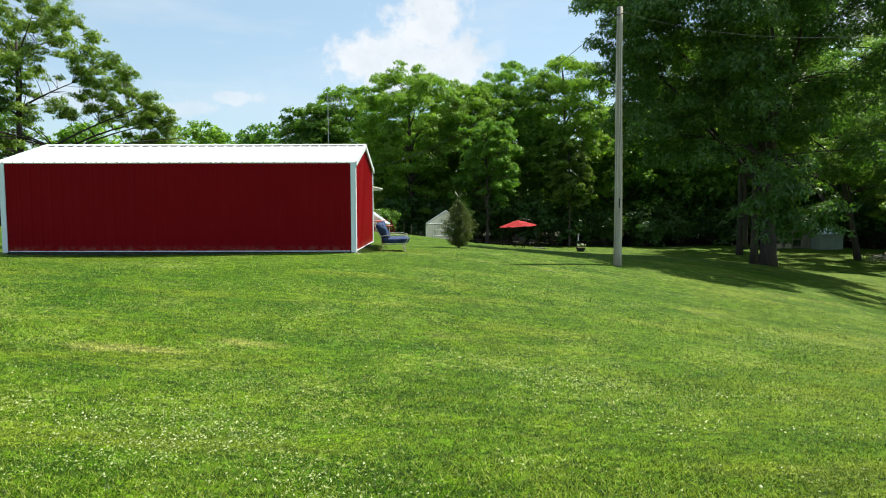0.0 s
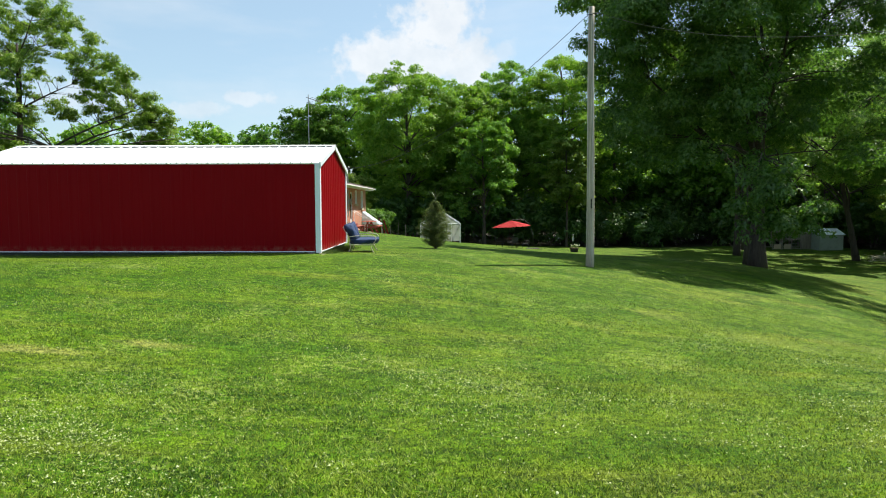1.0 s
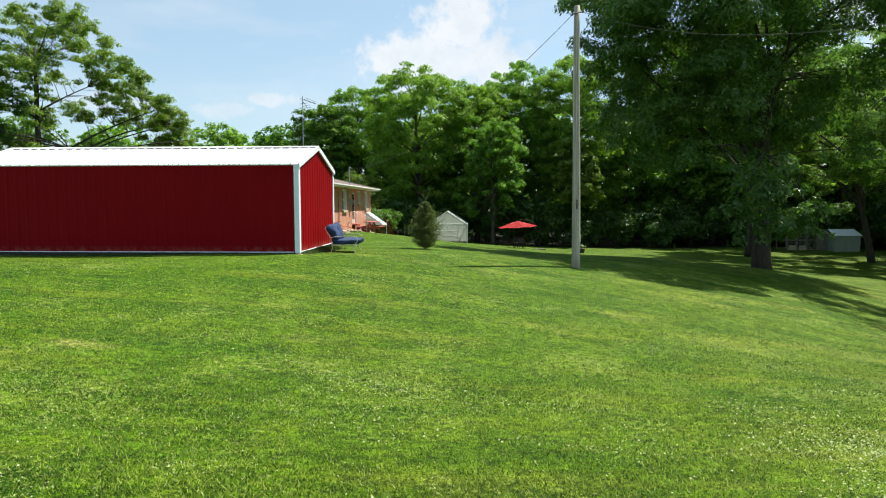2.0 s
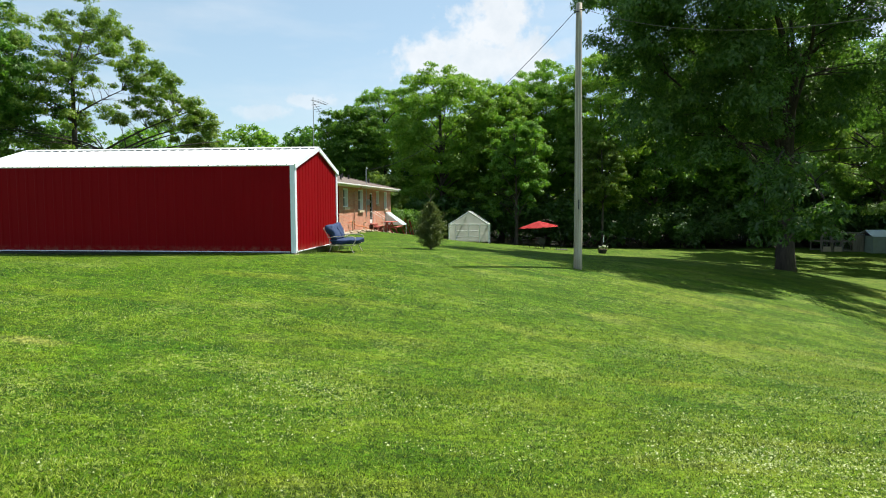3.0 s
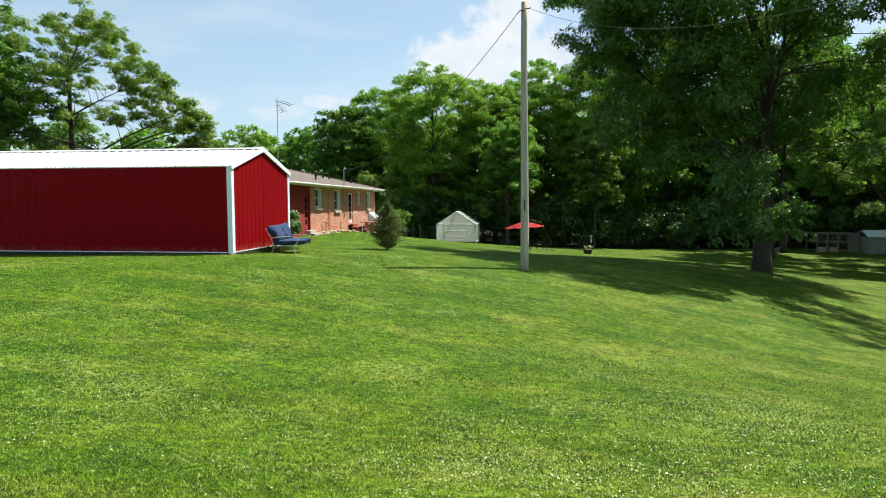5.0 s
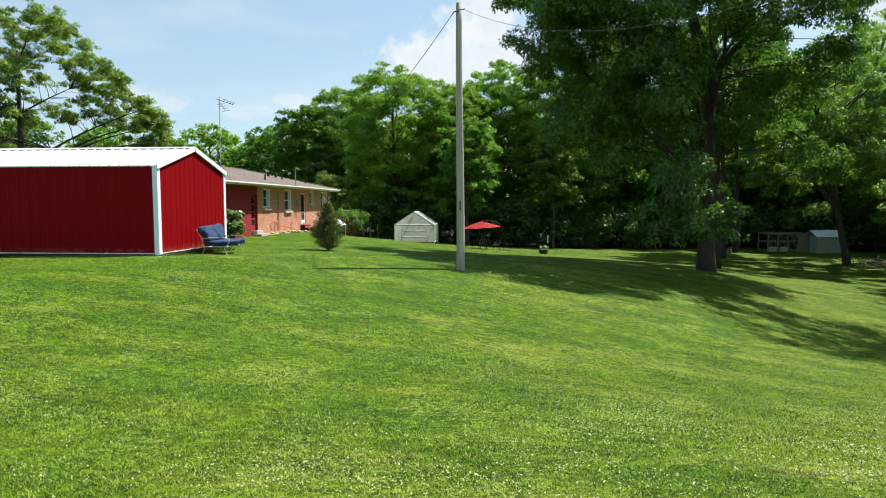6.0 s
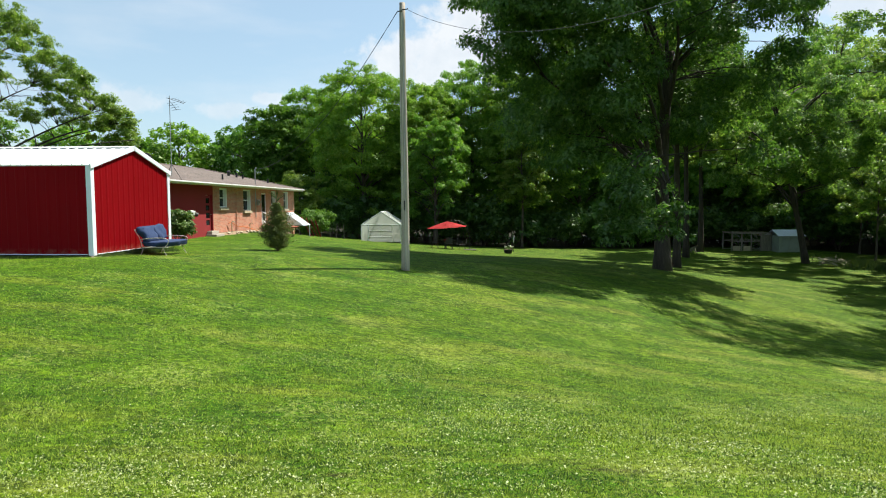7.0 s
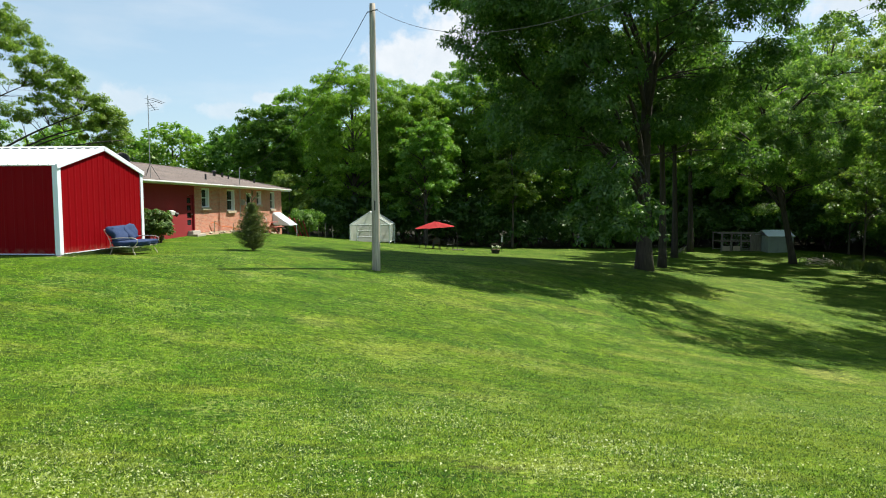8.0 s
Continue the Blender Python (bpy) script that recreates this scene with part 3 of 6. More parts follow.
# ---- the red steel barn ----
def build_barn():
    x0, x1, y0, y1, zb, ze, zr = -12.93, -2.57, 18.68, 23.34, 0.56, 3.21, 3.90
    yr = (y0 + y1) / 2
    b = thing("metal_barn", "long red ribbed steel barn with white trim and white roof", "barn", (x0, y0, zb))
    L, D, H, R = x1 - x0, y1 - y0, ze - zb, zr - zb
    half = D / 2

    def gable(u):
        return H + (R - H) * (1 - abs(u - half) / half) - 0.03

    front = Matrix(((1, 0, 0, 0), (0, 0, -1, 0), (0, 1, 0, 0), (0, 0, 0, 1)))
    rear = Matrix.Translation((L, D, 0)) @ pose(0, 0, 0, 0, 0, 180) @ front
    east = Matrix.Translation((L, 0, 0)) @ pose(0, 0, 0, 0, 0, 90) @ front
    west = Matrix.Translation((0, D, 0)) @ pose(0, 0, 0, 0, 0, -90) @ front
    part("front_wall", ribbed(bmesh.new(), front, 0.06, L - 0.06, 0.05, lambda u: H), BARN_RED, b)
    part("rear_wall", ribbed(bmesh.new(), rear, 0.06, L - 0.06, 0.05, lambda u: H), BARN_RED, b)
    part("gable_wall", ribbed(bmesh.new(), east, 0.06, D - 0.06, 0.05, gable, breaks=(half,)), BARN_RED, b)
    part("gable_wall", ribbed(bmesh.new(), west, 0.06, D - 0.06, 0.05, gable, breaks=(half,)), BARN_RED, b)
    pitch = math.atan2(R - H, half)
    run = math.hypot(R - H, half)
    for name, s in (("roof_slope", 1), ("roof_slope", -1)):
        c, n = math.cos(pitch), math.sin(pitch)
        if s > 0:
            m = Matrix(((1, 0, 0, -0.07), (0, c, -n, 0), (0, n, c, H), (0, 0, 0, 1)))
        else:
            m = Matrix(((-1, 0, 0, L + 0.07), (0, -c, n, D), (0, n, c, H), (0, 0, 0, 1)))
        part(name, ribbed(bmesh.new(), m, 0, L + 0.14, -0.03, lambda u: run - 0.02, rib=0.03, width=0.05, thick=0.03), ROOF_WHITE, b)
    # dark closure strip under the eave ribs, ridge cap over the ribs
    bm = bmesh.new()
    c, n = math.cos(pitch), math.sin(pitch)
    for s in (1, -1):
        ends = []
        for xx in (-0.08, L + 0.08):
            ends.append([bm.verts.new((xx, half - s * q * c, R + 0.045 - q * n + e)) for q, e in ((0, 0), (0.17, 0), (0.17, -0.012), (0, -0.012))])
        for j in range(4):
            bm.faces.new((ends[0][j], ends[1][j], ends[1][(j + 1) % 4], ends[0][(j + 1) % 4]))
        bm.faces.new(ends[0])
        bm.faces.new(ends[1][::-1])
    part("ridge_cap", bm, ROOF_WHITE, b)
    for xx, sx in ((0, 1), (L, -1)):
        for yy, sy in ((0, 1), (D, -1)):
            bm = bmesh.new()
            e = 0.035
            xs, ys = sorted((xx - sx * e, xx + sx * 0.115)), sorted((yy - sy * e, yy - sy * (e - 0.03)))
            box(bm, (xs[0], ys[0], 0), (xs[1], ys[1], H - 0.02))
            xs, ys = sorted((xx - sx * e, xx - sx * (e - 0.03))), sorted((yy - sy * (e - 0.032), yy + sy * 0.13))
            box(bm, (xs[0], ys[0], 0), (xs[1], ys[1], H - 0.02))
            part("corner_trim", bm, WHITE_STEEL, b)
    for xx, sx in ((L, 1), (0, -1)):
        for s in (1, -1):
            bm = bmesh.new()
            ends = []
            for q in (-0.09, run):
                yy, zz = (half - s * (half - q * c)), H + q * n
                ends.append([bm.verts.new((xx + sx * dx, yy - s * dz * n, zz + dz * c)) for dx, dz in ((0.028, -0.10), (0.075, -0.10), (0.075, 0.045), (0.028, 0.045))])
            for j in range(4):
                bm.faces.new((ends[0][j], ends[1][j], ends[1][(j + 1) % 4], ends[0][(j + 1) % 4]))
            bm.faces.new(ends[0])
            bm.faces.new(ends[1][::-1])
            part("rake_trim", bm, WHITE_STEEL, b)
    part("base_trim", boxed((0.16, -0.034, 0.026), (L - 0.16, 0.0, 0.05)), WHITE_STEEL, b)
    part("base_trim", boxed((L, 0.16, 0.026), (L + 0.034, D - 0.16, 0.05)), WHITE_STEEL, b)
    part("base_trim", boxed((0.16, D, 0.0), (L - 0.16, D + 0.034, 0.05)), WHITE_STEEL, b)
    part("base_trim", boxed((-0.034, 0.16, 0.0), (0.0, D - 0.16, 0.05)), WHITE_STEEL, b)
    # inset dark block stands in for the shadow strip between trim and grass
    part("base_shade_block", boxed((0.05, 0.05, -0.5), (L - 0.05, D - 0.05, 0.03)), DARK_METAL, b, "dark base block standing in for shade below the trim")
    return b


build_barn()


# ---- the brick house ----
HX, HY0, HY1, HZ0, HZE = -5.25, 24.6, 48.32, -0.9, 3.02
WIN = ((34.38, 35.30, 1.86, 2.90), (37.86, 38.98, 1.64, 2.90), (42.95, 43.80, 2.0, 2.90), (45.72, 46.62, 1.68, 2.90))


def build_house():
    h = thing("brick_house", "single-storey brick ranch house with white gutters", "house", (HX, HY0, 0))
    W, D = HY1 - HY0, 9.4
    east = Matrix(((0, 0, 1, 0), (1, 0, 0, 0), (0, 1, 0, 0), (0, 0, 0, 1)))
    red_end = 33.52 - HY0
    holes = [(a - HY0, b - HY0, c, d) for a, b, c, d in WIN] + [(41.0 - HY0, 41.95 - HY0, 0.75, 2.78), (46.75 - HY0, 47.7 - HY0, -0.85, 1.05)]
    part("brick_wall", wall(bmesh.new(), east, red_end, W, HZ0, HZE, holes, 0.25), BRICK, h)
    part("red_wall", wall(bmesh.new(), east, 0, red_end - 0.002, HZ0, HZE, [(32.62 - HY0, 33.44 - HY0, 0.55, 2.52)], 0.25), HOUSE_RED, h, "dark red painted wall beside the brick")
    part("end_wall", boxed((-D, W - 0.25, HZ0), (-0.25, W, HZE)), BRICK, h)
    part("end_wall", boxed((-D, 0, HZ0), (-0.25, 0.25, HZE)), BRICK, h)
    part("rear_wall", boxed((-D, 0.25, HZ0), (-D + 0.25, W - 0.25, HZE)), BRICK, h)
    part("house_floor", boxed((-D + 0.25, 0.25, 0.35), (-0.25, W - 0.25, 0.5)), INSIDE_DARK, h)
    # hip roof
    ov, ze, rise = 0.62, 3.13, 1.26
    a0, a1, b0, b1 = -D - ov, ov, -ov, W + ov - 0.35
    xm = (a0 + a1) / 2
    hip = (a1 - a0) / 2
    bm = bmesh.new()
    lo = [bm.verts.new(q) for q in ((a0, b0, ze), (a1, b0, ze), (a1, b1, ze), (a0, b1, ze))]
    up = [bm.verts.new(q) for q in ((xm, b0 + hip, ze + rise), (xm, b1 - hip, ze + rise))]
    un = [bm.verts.new((v.co.x, v.co.y, ze - 0.03)) for v in lo]
    for f in ((lo[0], lo[1], up[0]), (lo[1], lo[2], up[1], up[0]), (lo[2], lo[3], up[1]), (lo[3], lo[0], up[0], up[1])):
        bm.faces.new(f)
    for k in range(4):
        bm.faces.new((un[k], un[(k + 1) % 4], lo[(k + 1) % 4], lo[k]))
    bm.faces.new(un[::-1])
    roof = part("roof", bm, SHINGLE, h, "brown-grey shingled hip roof")
    part("soffit", boxed((a0 + 0.03, b0 + 0.03, ze - 0.13), (a1 - 0.03, b1 - 0.03, ze - 0.034)), WHITE_TRIM, h, "white boxed soffit")
    for lo_, hi_ in (((a1 - 0.02, b0, ze - 0.08), (a1 + 0.10, b1 + 0.1, ze - 0.012)), ((a0 - 0.10, b0, ze - 0.16), (a0 + 0.02, b1, ze - 0.01)), ((a0, b1 - 0.02, ze - 0.16), (a1 - 0.025, b1 + 0.10, ze - 0.01)), ((a0, b0 - 0.10, ze - 0.16), (a1 - 0.025, b0 + 0.02, ze - 0.01))):
        part("gutter", boxed(lo_, hi_, 0.02), WHITE_TRIM, h, "white gutter")
    ridge = bmesh.new()
    tube(ridge, [(xm, b0 + hip, ze + rise), (xm, b1 - hip, ze + rise)], 0.06, 6)
    tube(ridge, [(xm, b1 - hip, ze + rise), (a1, b1, ze)], 0.05, 6)
    part("ridge_cap", ridge, SHINGLE, roof)
    # windows
    for k, (ya, yb, za, zb) in enumerate(WIN):
        ya, yb = ya - HY0, yb - HY0
        w = new("window")
        w.parent = h
        tagged(w, "white double-hung window with a pale stone sill")
        fr = bmesh.new()
        for lo_, hi_ in (((-0.2, ya, za), (-0.02, ya + 0.06, zb)), ((-0.2, yb - 0.12, za), (0.025, yb, zb)), ((-0.2, ya + 0.06, zb - 0.08), (-0.02, yb - 0.12, zb)), ((-0.2, ya + 0.06, za), (-0.02, yb - 0.12, za + 0.06)), ((-0.18, ya + 0.06, (za + zb) / 2 - 0.025), (-0.11, yb - 0.12, (za + zb) / 2 + 0.025))):
            box(fr, lo_, hi_)
        part("window_frame", fr, WHITE_TRIM, w)
        mid = (za + zb) / 2
        for z0_, z1_ in ((za + 0.06, mid - 0.025), (mid + 0.025, zb - 0.08)):
            part("pane", boxed((-0.16, ya + 0.06, z0_), (-0.145, yb - 0.12, z1_)), PANE, w)
        part("window_sill", boxed((-0.05, ya - 0.08, za - 0.14), (0.11, yb + 0.08, za - 0.002), 0.015), PALE_STONE, w)
        part("blind", boxed((-0.215, ya + 0.07, mid + 0.12), (-0.205, yb - 0.13, zb - 0.05)), WHITE_TRIM, w, "pulled-down pale blind")
    # red door with small panes
    dy0, dy1 = 32.62 - HY0, 33.44 - HY0
    d = new("side_door")
    d.parent = h
    tagged(d, "red side door with small panes and a handle")
    part("door_leaf", wall(bmesh.new(), Matrix.Translation((-0.1, 0, 0)) @ east, dy0 + 0.03, dy1 - 0.03, 0.56, 2.49, [(dy0 + 0.14, dy1 - 0.14, 0.95 + 0.38 * j, 1.22 + 0.38 * j) for j in range(4)], 0.045), HOUSE_RED, d)
    for j in range(4):
        part("pane", boxed((-0.13, dy0 + 0.14, 0.95 + 0.38 * j), (-0.12, dy1 - 0.14, 1.22 + 0.38 * j)), PANE, d)
    part("handle", tube(bmesh.new(), [(-0.1, dy1 - 0.11, 1.5), (-0.04, dy1 - 0.11, 1.5), (-0.04, dy1 - 0.2, 1.5)], 0.014, 6), GREY_METAL, d)
    # back door: white storm door above red steps
    d2 = new("storm_door")
    d2.parent = h
    tagged(d2, "white storm door with a tall dark pane")
    part("door_leaf", wall(bmesh.new(), Matrix.Translation((-0.03, 0, 0)) @ east, 41.04 - HY0, 41.91 - HY0, 0.77, 2.75, [(41.12 - HY0, 41.83 - HY0, 1.0, 2.66)], 0.05), WHITE_TRIM, d2)
    part("pane", boxed((-0.06, 41.12 - HY0, 1.0), (-0.05, 41.83 - HY0, 2.66)), PANE, d2)
    part("handle", tube(bmesh.new(), [(-0.03, 41.13 - HY0, 1.7), (0.03, 41.13 - HY0, 1.7), (0.03, 41.13 - HY0, 1.83)], 0.012, 6), GREY_METAL, d2)
    part("basement_door", boxed((-0.14, 46.78 - HY0, -0.85), (-0.09, 47.67 - HY0, 1.03)), INSIDE_DARK, h, "dark basement doorway")
    # awning over the basement way
    aw = new("awning")
    aw.parent = h
    tagged(aw, "white ribbed metal awning over the basement door")
    y0_, y1_ = 46.2 - HY0, 48.05 - HY0
    slope = math.hypot(1.3, 0.93)
    c, n = 1.3 / slope, 0.93 / slope
    m = Matrix(((0, -c, n, 1.3), (1, 0, 0, 0), (0, n, c, 0.47), (0, 0, 0, 1)))
    part("awning_sheet", ribbed(bmesh.new(), m, y0_, y1_, 0, lambda u: slope, 0.26, 0.03, 0.07, 0.02), WHITE_STEEL, aw)
    for yy in (y0_, y1_ - 0.02):
        bm = bmesh.new()
        tri_ = [(0.01, 1.38), (0.01, 0.5), (1.27, 0.47)]
        a = [bm.verts.new((px, yy, pz)) for px, pz in tri_]
        b = [bm.verts.new((px, yy + 0.02, pz)) for px, pz in tri_]
        bm.faces.new(a)
        bm.faces.new(b[::-1])
        for k in range(3):
            bm.faces.new((a[k], a[(k + 1) % 3], b[(k + 1) % 3], b[k]))
        part("awning_side", bm, WHITE_STEEL, aw)
    part("awning_post", tube(bmesh.new(), [(1.25, y1_ - 0.06, -0.9), (1.25, y1_ - 0.06, 0.5)], 0.022, 8), WHITE_STEEL, aw)
    # service mast and meter
    part("service_mast", tube(bmesh.new(), [(0.06, 39.8 - HY0, 1.2), (0.06, 39.8 - HY0, 4.2), (0.11, 39.8 - HY0, 4.3), (0.18, 39.8 - HY0, 4.26)], 0.03, 8), GREY_METAL, h, "grey steel service mast")
    mt = bmesh.new()
    box(mt, (0.0, 40.1 - HY0, 1.95), (0.13, 40.42 - HY0, 2.32), 0.02)
    tube(mt, [(0.13, 40.26 - HY0, 2.16), (0.22, 40.26 - HY0, 2.16)], 0.08, 12)
    part("electric_meter", mt, GREY_METAL, h, "round electric meter on a box")
    part("downpipe", tube(bmesh.new(), [(0.5, 36.6 - HY0, 2.98), (0.06, 36.6 - HY0, 2.75), (0.06, 36.6 - HY0, 0.55)], 0.03, 6), BRICK, h, "thin brick-coloured downpipe")
    # roof vents
    for xx, yy, hh, rr in ((-6.0, 36.7, 0.30, 0.055), (-7.9, 42.4, 0.26, 0.10), (-7.6, 43.0, 0.30, 0.07), (-7.1, 42.8, 0.28, 0.055), (-6.3, 45.5, 0.30, 0.06)):
        zz = ze + rise / hip * (a1 - (xx - HX))
        zz = min(zz, ze + rise)
        bm = bmesh.new()
        tube(bm, [(xx - HX, yy - HY0, zz - 0.1), (xx - HX, yy - HY0, zz + hh)], rr, 8)
        if rr > 0.07:
            tube(bm, [(xx - HX, yy - HY0, zz + hh), (xx - HX, yy - HY0, zz + hh + 0.04), (xx - HX, yy - HY0, zz + hh + 0.1)], [rr * 1.6, rr * 1.6, rr * 0.5], 10)
        part("vent_pipe", bm, DARK_METAL, roof, "dark roof vent pipe")
    return h


build_house()


def build_antenna():
    x, y = -5.13, 28.85
    zb = 3.13 + 0.252 * (-4.63 - x)
    a = thing("tv_antenna", "tall thin rooftop television antenna on a tripod", "antenna", (x, y, zb))
    part("mast", tube(bmesh.new(), [(0, 0, 0), (0, 0, 6.9 - zb)], 0.017, 8), GREY_METAL, a)
    for k in range(3):
        t = 2 * math.pi * k / 3 + 0.4
        dx, dy = 0.42 * math.cos(t), 0.42 * math.sin(t)
        part("leg", tube(bmesh.new(), [(dx, dy, -0.252 * dx - 0.02), (0, 0, 0.6)], 0.011, 6), DARK_METAL, a)
    top = 6.75 - zb
    d1, d2 = Vector((0.92, 0.35, -0.30)).normalized(), Vector((0.55, 0.2, -0.82)).normalized()
    part("boom", tube(bmesh.new(), [Vector((0, 0, top)) - 0.1 * d1, Vector((0, 0, top)) + 0.62 * d1], 0.011, 6), DARK_METAL, a)
    part("boom", tube(bmesh.new(), [Vector((0, 0, top - 0.08)), Vector((0, 0, top - 0.08)) + 0.5 * d2], 0.010, 6), DARK_METAL, a)
    side = Vector((0.25, 0.9, 0.15)).normalized()
    for k in range(5):
        c = Vector((0, 0, top)) + (0.04 + 0.13 * k) * d1
        part("element", tube(bmesh.new(), [c - (0.32 - 0.03 * k) * side + Vector((0.05, 0, 0.05)), c, c + (0.32 - 0.03 * k) * side + Vector((0.05, 0, 0.05))], 0.008, 5), DARK_METAL, a)
    for k in range(4):
        c = Vector((0, 0, top - 0.08)) + (0.12 + 0.12 * k) * d2
        part("element", tube(bmesh.new(), [c - 0.18 * Vector((0.8, 0.5, 0.2)), c + 0.18 * Vector((0.8, 0.5, 0.2))], 0.008, 5), DARK_METAL, a)
    return a


build_antenna()


def build_dish():
    x, y = -5.55, 27.3
    zb = 3.13 + 0.252 * (-4.63 - x)
    s = thing("satellite_dish", "small dark satellite dish on the roof", "satellite dish", (x, y, zb))
    part("foot", tube(bmesh.new(), [(0, 0, -0.02), (0, 0, 0.34), (0.06, -0.06, 0.5)], 0.025, 8), DARK_METAL, s)
    bm = bmesh.new()
    rings = []
    for k in range(6):
        r = 0.3 * k / 5
        rings.append([bm.verts.new(((r * math.cos(a)), 0.5 * r * r * 2.2, r * 1.08 * math.sin(a))) for a in (2 * math.pi * j / 20 for j in range(20))] if k else [bm.verts.new((0, 0, 0))])
    for a, b in zip(rings, rings[1:]):
        for j in range(20):
            if len(a) == 1:
                bm.faces.new((a[0], b[j], b[(j + 1) % 20]))
            else:
                bm.faces.new((a[j], a[(j + 1) % 20], b[(j + 1) % 20], b[j]))
    bmesh.ops.solidify(bm, geom=bm.faces[:], thickness=0.012)
    bmesh.ops.transform(bm, matrix=pose(0.05, -0.05, 0.56, 25, 0, 215), verts=bm.verts)
    part("reflector", bm, DARK_METAL, s, smooth=True)
    part("feed_arm", tube(bmesh.new(), [(0.05, -0.05, 0.32), (0.26, -0.3, 0.5)], 0.012, 6), DARK_METAL, s)


build_dish()


# ---- utility pole and its wires ----
def build_pole():
    x, y = 6.18, 22.28
    zb = ground_z(x, y)
    p = thing("utility_pole", "weathered grey wooden utility pole on the lawn", "utility pole", (x, y, zb))
    H = 8.72 - zb
    bm = bmesh.new()
    pts, rad = [], []
    for k in range(15):
        f = k / 14
        pts.append((-0.06 * f + 0.012 * math.sin(6 * f), 0.05 * f, -0.3 + (H + 0.3) * f))
        rad.append(0.148 - 0.05 * f)
    tube(bm, pts, rad, 14)
    part("shaft", bm, POLE_WOOD, p, smooth=True)
    part("knot_scar", boxed((-0.03, -0.155, 2.05), (0.012, -0.125, 2.38), 0.008), BLACK_RUBBER, p, "dark split in the wood")
    br = bmesh.new()
    tube(br, [(-0.06, -0.1, H - 0.30), (-0.22, -0.06, H - 0.30), (-0.24, -0.06, H - 0.36)], 0.018, 6)
    part("bracket", br, DARK_METAL, p)
    br = bmesh.new()
    tube(br, [(-0.06, -0.1, H - 0.26), (0.1, -0.14, H - 0.26), (0.14, -0.16, H - 0.24)], 0.018, 6)
    part("bracket", br, DARK_METAL, p)
    gw = bmesh.new()
    tube(gw, [(0.02, -0.15, 0.0), (0.0, -0.13, H * 0.5), (-0.04, -0.06, H - 0.5)], 0.006, 5)
    part("ground_wire", gw, GREY_METAL, p)
    return p


build_pole()


def wire(name, label, a, b, sag, r):
    bm = bmesh.new()
    a, b = Vector(a), Vector(b)
    pts = []
    for k in range(41):
        u = k / 40
        q = a.lerp(b, u)
        q.z -= 4 * sag * u * (1 - u)
        pts.append(q)
    tube(bm, pts, r, 6)
    return tagged(part(name, bm, CABLE if "grey" in label else DARK_METAL), label, "cable")


wire("overhead_cable", "slack grey cable strung from the utility pole", (6.28, 22.13, 8.46), (17.05, 4.1, 7.2), 2.18, 0.0065)
wire("service_cable", "dark service cable from the pole down to the house", (5.95, 22.22, 8.4), (HX + 0.2, 39.8, 4.2), 1.15, 0.011)


def build_far_pole():
    x, y = 17.12, 4.0
    zb = ground_z(x, y)
    p = thing("utility_pole", "plain grey wooden pole holding the slack cable", "utility pole", (x, y, zb))
    part("shaft", tube(bmesh.new(), [(0, 0, -0.3), (0, 0, 3.5), (0, 0, 7.5 - zb)], [0.15, 0.13, 0.1], 12), POLE_WOOD, p, smooth=True)


build_far_pole()


# ---- trees ----
def leaf_arrays(rng, centres, normals, size, slim=0.55, curl=0.18):
    """Rhombic, slightly folded leaves: verts and quads."""
    n = len(centres)
    nn = normals / np.maximum(np.linalg.norm(normals, axis=1, keepdims=True), 1e-6)
    ref = rng.normal(size=(n, 3))
    along = ref - nn * np.sum(ref * nn, 1, keepdims=True)
    along /= np.maximum(np.linalg.norm(along, axis=1, keepdims=True), 1e-6)
    across = np.cross(nn, along)
    s = (size * rng.uniform(0.65, 1.3, n))[:, None]
    w = s * slim * 0.5
    fold = nn * s * curl
    v = np.stack([centres - along * s * 0.5, centres + across * w + fold * 0.5, centres + along * s * 0.5 - fold * 0.3, centres - across * w + fold * 0.5], 1)
    q = np.arange(4 * n).reshape(n, 4)
    return v.reshape(-1, 3), q


def small_leaves(rng, centres, normals, lead, size, slim=0.62):
    """Pointed small leaves, one triangle each, their tips drawn along the lead."""
    n = len(centres)
    nn = normals / np.maximum(np.linalg.norm(normals, axis=1, keepdims=True), 1e-6)
    ref = lead + rng.normal(size=(n, 3)) * 0.7
    along = ref - nn * np.sum(ref * nn, 1, keepdims=True)
    along /= np.maximum(np.linalg.norm(along, axis=1, keepdims=True), 1e-6)
    across = np.cross(nn, along)
    s = (size * rng.uniform(0.6, 1.4, n))[:, None]
    w = across * s * slim * 0.5
    back = centres - along * s * 0.4
    v = np.stack([back + w, back - w, centres + along * s * 0.65 - nn * s * 0.12], 1)
    return v.reshape(-1, 3), np.arange(3 * n).reshape(n, 3)


